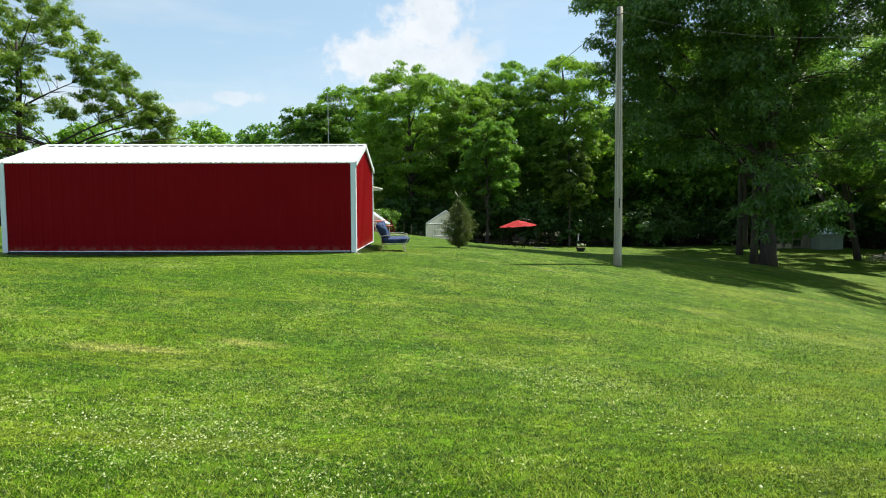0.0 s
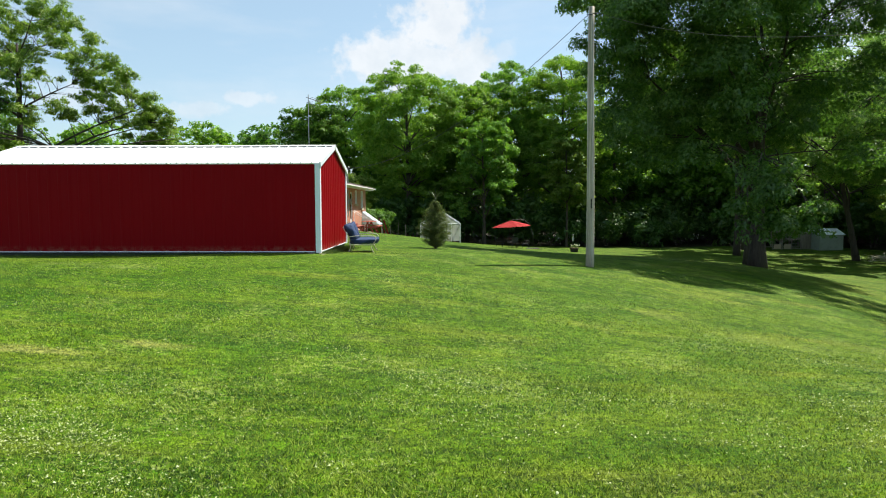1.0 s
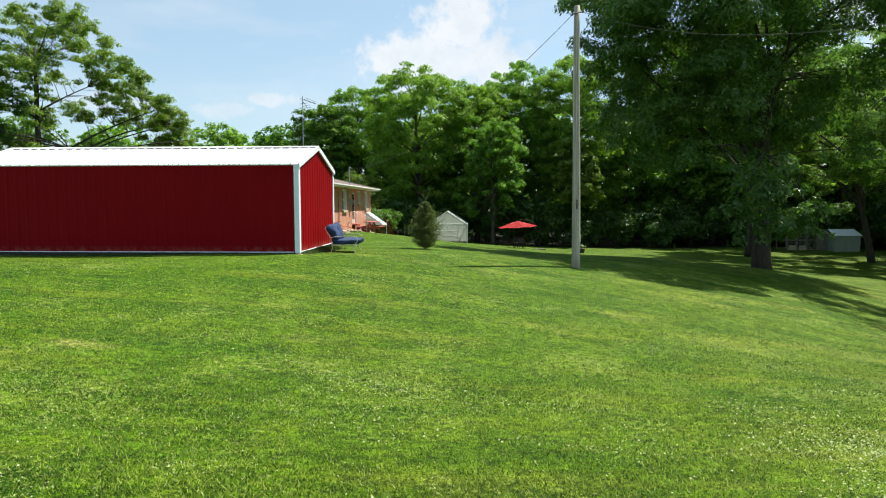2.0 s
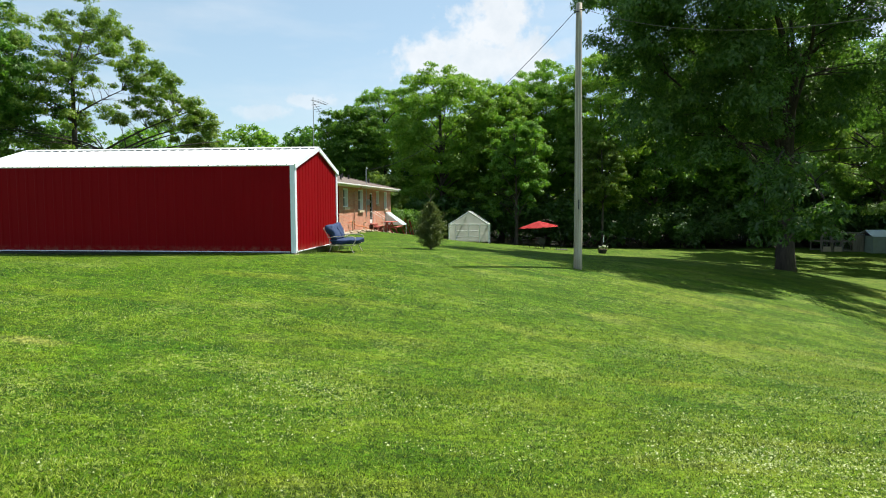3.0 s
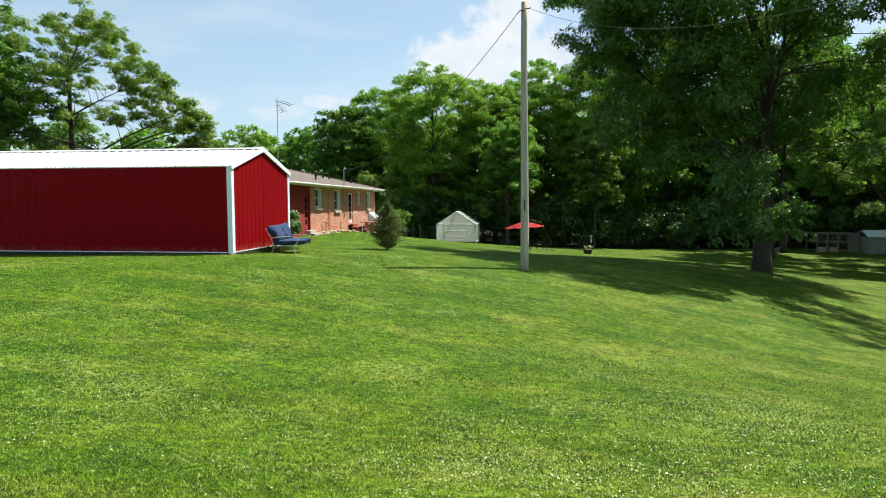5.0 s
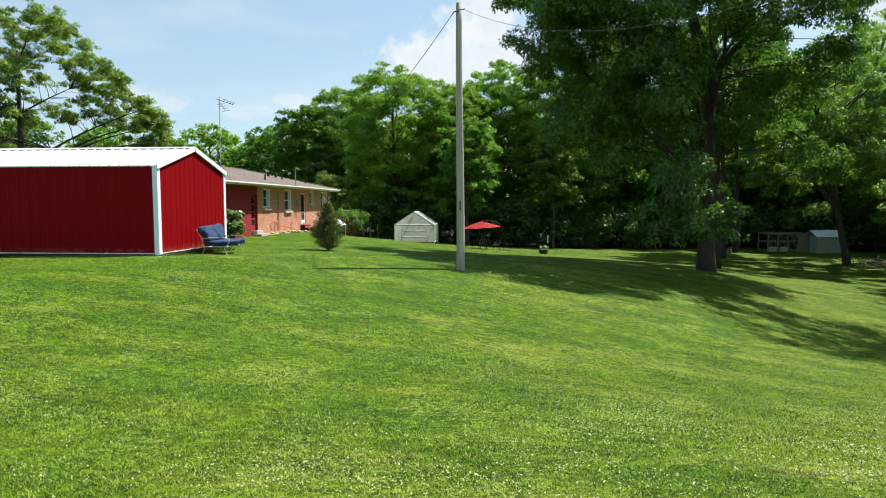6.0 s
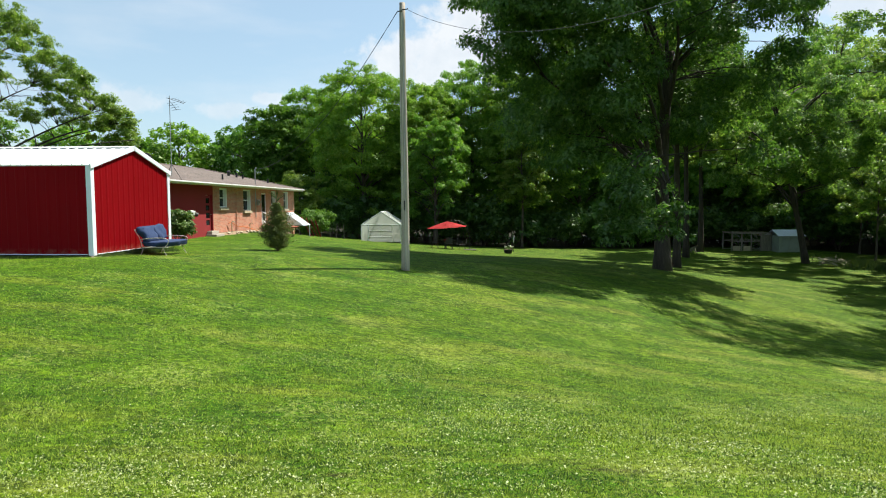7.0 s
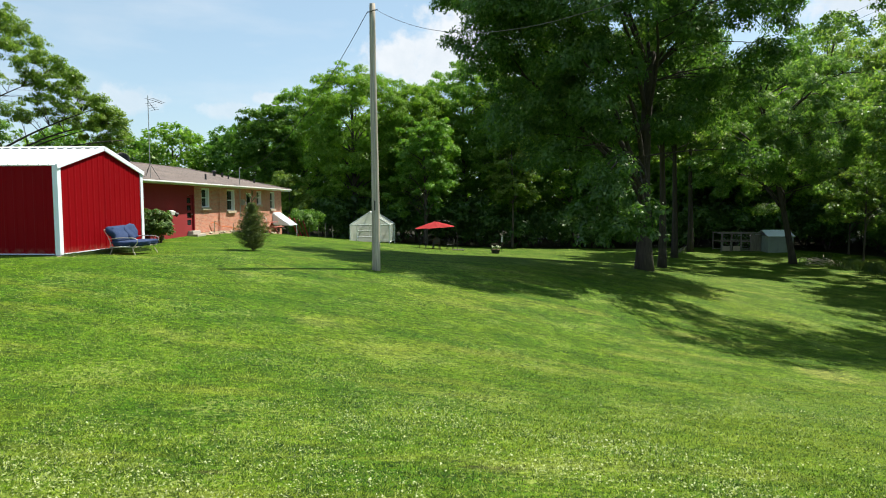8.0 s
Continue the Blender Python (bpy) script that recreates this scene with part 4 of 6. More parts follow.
def puffs(rng, count, centre, radii, low=-0.75, near=0.45, far=0.8, lumpy=0.1, lobes=0.0, skirt=2.0):
    """Centres of leafy boughs within an egg-shaped crown, swelling towards a few lobes."""
    k = np.arange(count) + 0.5
    z = low + (1 - low) * k / count
    a = 2.39996 * k + rng.normal(size=count) * 0.35
    r = np.sqrt(np.clip(1 - np.abs(z) ** np.where(z < 0, skirt, 2.0), 0, 1))
    d = np.stack([r * np.cos(a), r * np.sin(a), z], 1)
    up = np.clip(z, 0, 1)
    f = (near + 0.55 * (far - near) * up + (far * (1 - 0.08 * up) - near - 0.55 * (far - near) * up) * rng.random(count)) * (1 + lumpy * np.clip(rng.normal(size=count), -1.5, 1.0)) * np.where(z > 0.88, 0.9, 1.0)
    if lobes:
        heads = rng.normal(size=(9, 3))
        heads[:, 2] = np.abs(heads[:, 2]) - 0.3
        heads /= np.linalg.norm(heads, axis=1, keepdims=True)
        pull = np.max(np.exp((d @ heads.T - 1) / 0.10) * rng.uniform(0.6, 1.0, 9), axis=1)
        f = f * (1 - lobes * 0.55 + lobes * pull)
    return np.asarray(centre) + d * f[:, None] * np.asarray(radii)


def tuft_leaves(rng, centres, rad, count, size, tufts=13, fill=0.36, flat=0.8, droop=0.0, loose=0.42, hang=0.3, slim=0.62):
    """Leaves in small domed tufts over the outer, mostly upper side of each bough."""
    n = len(centres)
    d = rng.normal(size=(n, tufts, 3))
    d /= np.linalg.norm(d, axis=2, keepdims=True)
    d[..., 2] = np.where((d[..., 2] < -0.1) & (rng.random((n, tufts)) < 0.6), -d[..., 2], d[..., 2])
    at = centres[:, None] + d * (rad[:, None] * rng.uniform(0.35, 1.0, (n, tufts)))[..., None] * np.array([1, 1, flat])
    at[..., 2] -= droop * (d[..., 0] ** 2 + d[..., 1] ** 2) * rad[:, None]
    tr = rad[:, None] * fill * rng.uniform(0.55, 1.45, (n, tufts))
    at, tr, out = at.reshape(-1, 3), tr.ravel(), d.reshape(-1, 3)
    k = rng.choice(len(tr), count, p=tr ** 2 / np.sum(tr ** 2))
    e = rng.normal(size=(count, 3))
    e[:, 2] = np.where((e[:, 2] < -0.15) & (rng.random(count) < 0.8), -e[:, 2], e[:, 2])
    e /= np.linalg.norm(e, axis=1, keepdims=True)
    p = at[k] + e * (tr[k] * (1 - 0.55 * rng.random(count) ** 1.8))[:, None] * np.array([1, 1, 0.62])
    p[:, 2] -= (0.30 + droop) * (e[:, 0] ** 2 + e[:, 1] ** 2) * tr[k]
    p += rng.normal(size=(count, 3)) * (0.08 * tr[k])[:, None]
    nrm = e * 0.75 + out[k] * 0.3 + np.array([0, 0, 0.35]) + rng.normal(size=(count, 3)) * loose
    lead = e * np.array([1, 1, 0.3]) + np.array([0, 0, -hang])
    return small_leaves(rng, p, nrm, lead, size, slim)


def limb_mesh(bm, rng, start, end, r0, r1, n=6, bend=0.12, steps=5):
    a, b = Vector(start), Vector(end)
    span = (b - a).length
    pts, rad = [], []
    wob = Vector(rng.normal(size=3)) * span * bend * 0.5
    for k in range(steps + 1):
        u = k / steps
        q = a.lerp(b, u) + wob * math.sin(math.pi * u) + Vector((0, 0, span * bend * math.sin(math.pi * u)))
        pts.append(q)
        rad.append(r0 + (r1 - r0) * u ** 0.8)
    tube(bm, pts, rad, n)
    return pts


def trunk_mesh(bm, rng, height, r0, lean=(0, 0), flare=1.5, n=12, top=0.25):
    pts, rad = [], []
    for k in range(11):
        u = k / 10
        pts.append((lean[0] * u * height + 0.02 * height * math.sin(3 * u + r0 * 9) * u, lean[1] * u * height + 0.015 * height * math.sin(4 * u) * u, -0.4 + (height + 0.4) * u))
        rad.append(r0 * (1 - (1 - top) * u) * (1 + (flare - 1) * math.exp(-u * height / (2.2 * r0 + 0.2))))
    tube(bm, pts, rad, n)
    return pts


def make_tree(name, label, x, y, height, radius, crown_low, leaves, size, mat, bark, trunk_r, seed, clusters=46, puff=0.36, lean=(0, 0), limbs=None, near=0.45, far=0.8, off=(0, 0), flat=0.8, droop=0.0, lumpy=0.1, group="", low=-0.8, extra=(), category="tree", limb_n=6, flare=1.3, slope=0.45, tufts=13, fill=0.36, hang=0.3, lobes=0.0, under=0.0, arch=0.16, given=None, bare=(), top=0.25, stem=0.78, loose=0.42, skirt=2.0, mains_n=0, core=0):
    rng = np.random.default_rng(seed)
    t = thing(name, label, category, (x, y, ground_z(x, y)), 0, group)
    cz, rz = (height + crown_low) / 2, (height - crown_low) / 2
    cs = puffs(rng, clusters, (off[0], off[1], cz), (radius, radius, rz), low, near, far, lumpy, lobes, skirt)
    pull = 1 - under * np.clip((cz - cs[:, 2]) / rz, 0, 1)
    cs[:, 0], cs[:, 1] = off[0] * pull + (cs[:, 0] - off[0]) * pull, off[1] + (cs[:, 1] - off[1]) * pull
    cs[:, 2] = np.maximum(cs[:, 2], crown_low + 0.2)
    rad = radius * puff * rng.uniform(0.7, 1.2, len(cs))
    if core:
        inner = puffs(rng, core, (off[0], off[1], cz), (radius, radius, rz), -0.8, 0.35, 0.68, 0.05, 0.0, skirt)
        cs, rad = np.vstack([cs, inner]), np.append(rad, radius * puff * rng.uniform(1.4, 2.0, core))
    for ex, ey, ez, er in extra:
        cs = np.vstack([cs, [[ex, ey, ez]]])
        rad = np.append(rad, er)
    if given is not None:
        cs, rad = given(rng)
    for bx, by, bz, br in bare:
        keep = np.linalg.norm((cs - np.array([bx, by, bz])) / np.array([1, 1, 1.5]), axis=1) > br
        cs, rad = cs[keep], rad[keep]
    bm = bmesh.new()
    tp = trunk_mesh(bm, rng, height * stem, trunk_r, lean, flare, top=top)
    part("trunk", bm, bark, t, smooth=True)
    # main limbs leave the trunk, the rest fork off the nearest main limb
    order = list(rng.permutation(len(cs)))
    split = mains_n or max(6, len(cs) // 6)
    mains, rest = order[:split], order[split:]
    knots = []
    for j in mains:
        c = Vector(cs[j])
        u = min(0.92, max(0.18 + 0.14 * float(rng.random()), (c.z - slope * math.hypot(c.x, c.y)) / (height * stem)))
        k = u * 10
        a = Vector(tp[int(k)]).lerp(Vector(tp[min(10, int(k) + 1)]), k - int(k))
        reach = (c - a).length
        r = max(0.04, min(trunk_r * 0.45, 0.022 * reach + 0.03)) * (1 - 0.4 * u)
        bm = bmesh.new()
        pts = limb_mesh(bm, rng, a, c, r, r * 0.22, limb_n, arch, 8)
        part("limb", bm, bark, t, smooth=True)
        knots += [(pts[i], r * (1 - 0.78 * (i / 8) ** 0.8)) for i in range(2, 8)]
    for j in rest[:limbs]:
        c = Vector(cs[j])
        q, kr = min(knots, key=lambda w: (w[0] - c).length + (2.0 * max(0.0, w[0].z - c.z + 0.3)))
        r = max(0.018, min(kr * 0.6, 0.012 * (c - q).length + 0.02))
        bm = bmesh.new()
        pts = limb_mesh(bm, rng, q, c, r, r * 0.25, 4, arch * 0.875, 4)
        for _ in range(2):
            w = pts[int(rng.integers(1, 4))]
            limb_mesh(bm, rng, w, w + Vector(rng.normal(size=3)) * rad[j] * 0.4 + Vector((0, 0, rad[j] * 0.25)), r * 0.5, r * 0.15, 3, 0.1, 2)
        part("limb", bm, bark, t, smooth=True)
    v, q = tuft_leaves(rng, cs, rad, leaves, size, tufts, fill, flat, droop, loose, hang)
    from_arrays("crown", v, q, mat, t)
    return t


# the great shade tree beside the lawn
make_tree("shade_tree", "great broad shade tree with dark drooping foliage", 19.0, 36.8, 24.0, 10.3, 2.6, 270000, 0.165, LEAF_OAK, BARK_DARK, 0.42, 11, clusters=118, core=16, puff=0.165, off=(-1.8, 0.4), near=0.5, far=0.95, droop=0.3, flat=0.55, low=-0.85, tufts=13, fill=0.33, hang=0.9, under=0.42, flare=1.45, top=0.55, stem=0.5, arch=0.07, slope=0.9, loose=0.35, mains_n=15,
          bare=((-0.2, -4.2, 11.0, 2.3), (0.2, -7.5, 12.0, 2.6)),
          extra=((-5.1, -8.2, 3.5, 1.0), (-4.3, -9.0, 4.3, 1.2), (-3.2, -9.4, 4.6, 1.1), (-2.6, -9.9, 3.6, 1.0), (-3.6, -9.5, 3.1, 1.1), (-4.6, -8.8, 2.7, 0.85), (-2.3, -10.0, 2.8, 0.75), (-3.4, -9.0, 5.4, 1.0), (-4.1, -8.0, 5.1, 1.1), (-2.0, -3.4, 3.8, 1.2), (-3.2, -5.8, 5.6, 1.3), (-10.8, -2, 15.0, 1.7), (-4.8, -6, 13.0, 2.2), (6.8, 0, 19.5, 2.1), (7.6, 0, 17.0, 1.8), (-8.2, -5, 13.6, 2.0), (-8.4, -4, 11.8, 1.7), (-7.4, -3, 12.5, 1.8), (-9.0, -3, 14.2, 1.8), (-3.2, -7, 14.6, 2.2), (-6.5, -5, 14.5, 2.0), (-5.0, -6, 10.8, 1.8), (-1.5, -6.5, 12.6, 2.0), (-6.4, -3, 8.2, 1.6), (-5.2, -4, 6.3, 1.6)), limb_n=8)

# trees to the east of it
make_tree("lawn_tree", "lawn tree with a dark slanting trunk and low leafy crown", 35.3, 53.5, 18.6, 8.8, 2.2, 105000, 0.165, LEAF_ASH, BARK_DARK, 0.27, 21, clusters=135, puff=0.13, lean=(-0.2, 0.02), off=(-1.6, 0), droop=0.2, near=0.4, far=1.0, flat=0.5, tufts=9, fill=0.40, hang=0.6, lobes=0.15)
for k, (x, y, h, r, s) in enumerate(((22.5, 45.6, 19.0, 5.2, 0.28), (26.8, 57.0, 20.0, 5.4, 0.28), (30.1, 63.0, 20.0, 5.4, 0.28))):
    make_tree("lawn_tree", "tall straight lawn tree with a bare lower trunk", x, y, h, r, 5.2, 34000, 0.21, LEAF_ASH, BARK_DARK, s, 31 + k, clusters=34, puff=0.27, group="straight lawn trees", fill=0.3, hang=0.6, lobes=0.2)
# its high outer boughs are unseen, added to shade a gap on the lawn
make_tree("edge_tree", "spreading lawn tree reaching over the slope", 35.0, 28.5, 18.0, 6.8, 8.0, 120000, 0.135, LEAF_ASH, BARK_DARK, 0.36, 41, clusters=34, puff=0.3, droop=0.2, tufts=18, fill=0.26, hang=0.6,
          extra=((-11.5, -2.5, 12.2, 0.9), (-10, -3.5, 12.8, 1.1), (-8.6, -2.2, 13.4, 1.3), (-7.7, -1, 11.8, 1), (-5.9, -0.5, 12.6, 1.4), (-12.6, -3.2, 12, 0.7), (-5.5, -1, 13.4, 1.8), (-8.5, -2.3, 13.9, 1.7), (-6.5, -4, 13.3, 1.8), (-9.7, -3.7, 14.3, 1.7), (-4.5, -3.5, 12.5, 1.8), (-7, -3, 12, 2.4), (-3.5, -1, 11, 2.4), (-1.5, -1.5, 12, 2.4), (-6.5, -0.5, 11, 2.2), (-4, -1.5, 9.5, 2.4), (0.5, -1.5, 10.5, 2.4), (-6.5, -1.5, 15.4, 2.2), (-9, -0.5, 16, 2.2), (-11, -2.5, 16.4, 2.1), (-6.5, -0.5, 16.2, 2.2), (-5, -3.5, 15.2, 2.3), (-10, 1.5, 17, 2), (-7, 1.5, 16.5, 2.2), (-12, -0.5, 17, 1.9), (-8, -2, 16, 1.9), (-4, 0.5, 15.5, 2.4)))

# trees added past the view's edge for the shade they cast on the lawn
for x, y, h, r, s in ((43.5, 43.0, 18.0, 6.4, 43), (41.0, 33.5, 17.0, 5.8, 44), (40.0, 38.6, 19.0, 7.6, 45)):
    make_tree("edge_tree", "leafy tree added beyond the view to shade the eastern slope", x, y, h, r, 4.0, 42000, 0.2, LEAF_ASH, BARK_DARK, 0.34, s, clusters=70, off=(-1.5, 0), group="trees on the eastern slope", puff=0.2, flat=0.55, tufts=9, far=1.0, fill=0.42, hang=0.6, lobes=0.15)


# open airy tree to the west, behind the barn: leaf pads along a falling outline
def airy_pads(rng):
    n = 330
    u = rng.uniform(-9.5, 14.0, n)
    roof = np.interp(u, (-9.5, -5, 0, 3.5, 7, 10, 13, 15), (19.0, 21.6, 22.6, 22.2, 18.2, 14.8, 12.6, 10.8))
    deep = np.interp(u, (-9.5, -1, 2, 8, 15), (15.0, 14.0, 11.0, 7.0, 3.2))
    z = roof - 0.7 - deep * rng.random(n) ** 1.5
    w = rng.normal(size=n) * np.interp(u, (-9, 3, 15), (3.5, 4.2, 1.8))
    low = np.arange(n) % 9 == 0
    z = np.where(low, rng.uniform(3.5, 7.5, n), z)
    u = np.where(low, rng.uniform(-9, 12.5, n), u)
    return np.stack([0.803 * u - 0.596 * w, 0.596 * u + 0.803 * w, z], 1), rng.uniform(0.6, 1.35, n)


make_tree("airy_tree", "tall open airy tree with long visible branches", -40.8, 62.0, 22.6, 11.2, 3.0, 140000, 0.18, LEAF_PALE, BARK_DARK, 0.42, 51, flat=0.42, tufts=12, fill=0.34, slope=0.55, arch=0.05, given=airy_pads, mains_n=13, limb_n=7, droop=0.15, hang=0.25)
make_tree("dense_tree", "tall dense dark green tree", -48.5, 57.5, 26.5, 8.6, 1.5, 60000, 0.27, LEAF_MAPLE, BARK, 0.5, 52, clusters=80, puff=0.22, lobes=0.25)
make_tree("dense_tree", "tall dense dark green tree", -58.0, 66.0, 22.0, 8.0, 2.5, 26000, 0.36, LEAF_MAPLE, BARK, 0.5, 53, clusters=50, puff=0.26, lobes=0.25)

# the wood's edge: single trees that can be told apart
EDGE = ((-3.2, 67.0, 17.6, 5.7, 61), (3.0, 70.5, 17.6, 5.0, 62), (8.2, 74.5, 20.6, 5.6, 63), (14.0, 72.0, 21.4, 5.6, 64), (-11.6, 79.0, 17.8, 5.0, 65), (-15.8, 76.5, 14.6, 4.4, 66))
for x, y, h, r, s in EDGE:
    make_tree("woodland_tree", "tall round-crowned green tree at the wood's edge", x, y, h + 2.1, r * 1.14, 0.8, 88000 if s < 65 else 44000, 0.20 if s < 65 else 0.24, LEAF_MAPLE if s == 66 else LEAF_WOOD, BARK, 0.3, s, clusters=165, puff=0.155, group="trees at the wood's edge", near=0.55, far=0.95, lumpy=0.05, tufts=10, fill=0.42, lobes=0.1, hang=0.4, skirt=4.0, low=-0.95, flat=0.55, limbs=60, core=34)
make_tree("woodland_tree", "sunlit low-branched tree standing before the wood", 4.5, 63.5, 13.6, 3.9, 1.8, 46000, 0.185, LEAF_WOOD, BARK, 0.2, 69, clusters=90, puff=0.17, group="trees at the wood's edge", near=0.45, far=1.0, lumpy=0.1, tufts=9, fill=0.42, flat=0.6, core=16, lobes=0.2, hang=0.4, skirt=4.0, low=-0.9)
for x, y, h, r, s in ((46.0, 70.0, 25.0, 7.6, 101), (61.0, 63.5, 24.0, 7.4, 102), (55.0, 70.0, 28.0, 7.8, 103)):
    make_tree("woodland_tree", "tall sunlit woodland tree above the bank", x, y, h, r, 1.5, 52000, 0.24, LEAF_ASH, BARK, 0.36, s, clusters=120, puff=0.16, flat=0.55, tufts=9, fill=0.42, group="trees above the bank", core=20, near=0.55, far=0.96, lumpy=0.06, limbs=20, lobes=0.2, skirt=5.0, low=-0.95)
make_tree("young_tree", "light green young tree behind the house", -8.0, 59.5, 6.6, 2.6, 0.6, 20000, 0.15, LEAF_PALE, BARK, 0.1, 71, clusters=30, puff=0.27)
make_tree("young_tree", "slender pale green young tree before the wood", 13.2, 66.0, 13.5, 3.0, 0.8, 30000, 0.17, LEAF_PALE, BARK, 0.14, 72, clusters=44, puff=0.26, lobes=0.3, tufts=10)

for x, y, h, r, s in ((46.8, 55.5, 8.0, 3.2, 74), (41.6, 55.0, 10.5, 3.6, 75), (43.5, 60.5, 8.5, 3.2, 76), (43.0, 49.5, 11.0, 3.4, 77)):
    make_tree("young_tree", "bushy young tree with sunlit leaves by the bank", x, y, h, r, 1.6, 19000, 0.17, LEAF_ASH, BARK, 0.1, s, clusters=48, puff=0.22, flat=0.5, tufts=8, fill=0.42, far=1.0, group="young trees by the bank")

# deeper woodland: four shapes, repeated with their own turn and size
shapes = [make_tree("woodland_tree", "leafy woodland tree in a dense wood", x, y, 18.0, 5.8, 0.6, 8800, 0.47, (LEAF_MAPLE, LEAF_WOOD)[k % 2], BARK, 0.28, 181 + k, clusters=90, puff=0.19, group="woodland trees", limbs=6, lobes=0.1, flat=0.6, tufts=9, fill=0.42, near=0.55, far=0.95, core=22, skirt=4.0, low=-0.95) for k, (x, y) in enumerate(((20.5, 75.0), (27.0, 79.0), (30.0, 84.0), (41.0, 68.0)))]
rng = np.random.default_rng(5)
DEEP = ((-25, 90, 0.88), (-33, 88, 0.88), (-41, 92, 0.85), (-50, 90, 0.95), (-60, 86, 1.0), (-70, 78, 1.0), (-30, 97, 0.9), (-18, 92, 0.9), (-8, 84, 0.92), (0, 82, 1.06), (12, 86, 1.1), (34, 80, 1.05), (37, 88, 1.1), (45, 82, 1.1), (66, 64, 1.28), (60, 70, 1.42), (63, 44, 1.1), (66, 58, 1.35), (68, 34, 1.1), (36, 72.5, 1.0), (43.5, 75, 1.32), (31, 74, 1.05), (24, 84, 1.1), (-4, 76, 0.85), (58, 80, 1.1))
for k, (x, y, s) in enumerate(DEEP):
    copy_thing(shapes[k % 4], pose(x, y, ground_z(x, y), 0, 0, float(rng.uniform(0, 360))) @ Matrix.Diagonal((s * 1.08, s * 1.08, s, 1)))


# undergrowth along the wood's foot
def make_bush(name, label, x, y, height, radius, leaves, size, mat, seed, group=""):
    rng = np.random.default_rng(seed)
    t = thing(name, label, "bush", (x, y, ground_z(x, y)), 0, group)
    cs = puffs(rng, 16, (0, 0, height * 0.5), (radius * 0.8, radius * 0.8, height * 0.5), -0.8, 0.4, 0.85)
    rad = radius * 0.4 * rng.uniform(0.7, 1.2, len(cs))
    for c in cs[4:9]:
        bm = bmesh.new()
        limb_mesh(bm, rng, (0.1 * c[0], 0.1 * c[1], -0.1), c, 0.035, 0.01, 5)
        part("stem", bm, BARK, t)
    v, q = tuft_leaves(rng, cs, rad, leaves, size, 9, 0.42, 0.85)
    from_arrays("leaves", v, q, mat, t)
    return t


bushes = [make_bush("undergrowth_bush", "dense dark undergrowth bush at the wood's foot", x, y, h, 2.6, 2600, 0.26, LEAF_OAK, 91 + k, "undergrowth bushes") for k, (x, y, h) in enumerate(((9.5, 68.5, 3.0), (18.0, 69.0, 3.4), (-1.0, 65.0, 3.6)))]
BUSHY = ((22, 68.5, 1.0), (26, 69.5, 0.9), (30, 71, 1.0), (35, 70.5, 1.0), (40, 69, 1.1), (44.5, 66, 1.0), (47.5, 61.5, 1.1), (50, 56, 1.1), (53, 50, 1.1), (56, 44, 1.1), (58, 38, 1.1), (-5.5, 62.5, 1.1), (-10.5, 66, 1.1), (-15, 72, 1.0), (7, 66.5, 1.2), (16, 70, 1.3), (1.5, 66.5, 1.2), (23.5, 72, 1.3), (29, 75, 1.3), (-20, 76, 1.2), (12, 68, 1.3), (34, 74.5, 1.4), (50, 62, 1.4), (55, 55, 1.4), (36, 67.5, 1.3), (40, 66.5, 1.4), (43.5, 64, 1.3), (32.5, 69, 1.4), (46, 58, 1.2), (38, 71, 1.8), (44, 69, 1.8), (33, 73, 1.8), (27, 73, 1.6), (20, 72, 1.6), (9, 69, 1.6), (4, 66, 1.4), (-2.5, 66, 1.5), (60, 62, 1.8), (64, 67, 1.8), (58, 70, 1.8), (50, 69, 1.8), (54, 60, 1.6), (-14, 86, 2.2), (-6, 88, 2.3), (1, 90, 2.3), (8, 91, 2.4), (15, 91, 2.4), (22, 91, 2.4), (29, 88, 2.4), (36, 86, 2.4), (43, 86, 2.4), (51, 84, 2.4), (58, 78, 2.4), (65, 73, 2.4), (70, 66, 2.4), (-22, 90, 2.2), (-30, 93, 2.2), (-38, 94, 2.2))
for k, (x, y, s) in enumerate(BUSHY):
    copy_thing(bushes[k % 3], pose(x, y, ground_z(x, y), 0, 0, float(rng.uniform(0, 360))) @ Matrix.Diagonal((s, s, s, 1)))


def build_understorey():
    """The wood's tangled low growth, far behind the first trees."""
    rng = np.random.default_rng(77)
    n = 420
    u = rng.random(n)
    x = -48 + 126 * u
    y = np.interp(x, (-48, -20, 10, 40, 60, 78), (98, 95, 93, 89, 80, 56)) + rng.normal(size=n) * 1.6
    cs = np.stack([x, y, land(x, y) + rng.uniform(0.2, 7.5, n)], 1)
    v, q = tuft_leaves(rng, cs, rng.uniform(1.4, 2.4, n), 66000, 0.54, 9, 0.45)
    tagged(from_arrays("understorey", v, q, LEAF_OAK), "dark tangled undergrowth filling the wood", "undergrowth", kind="stuff")


build_understorey()


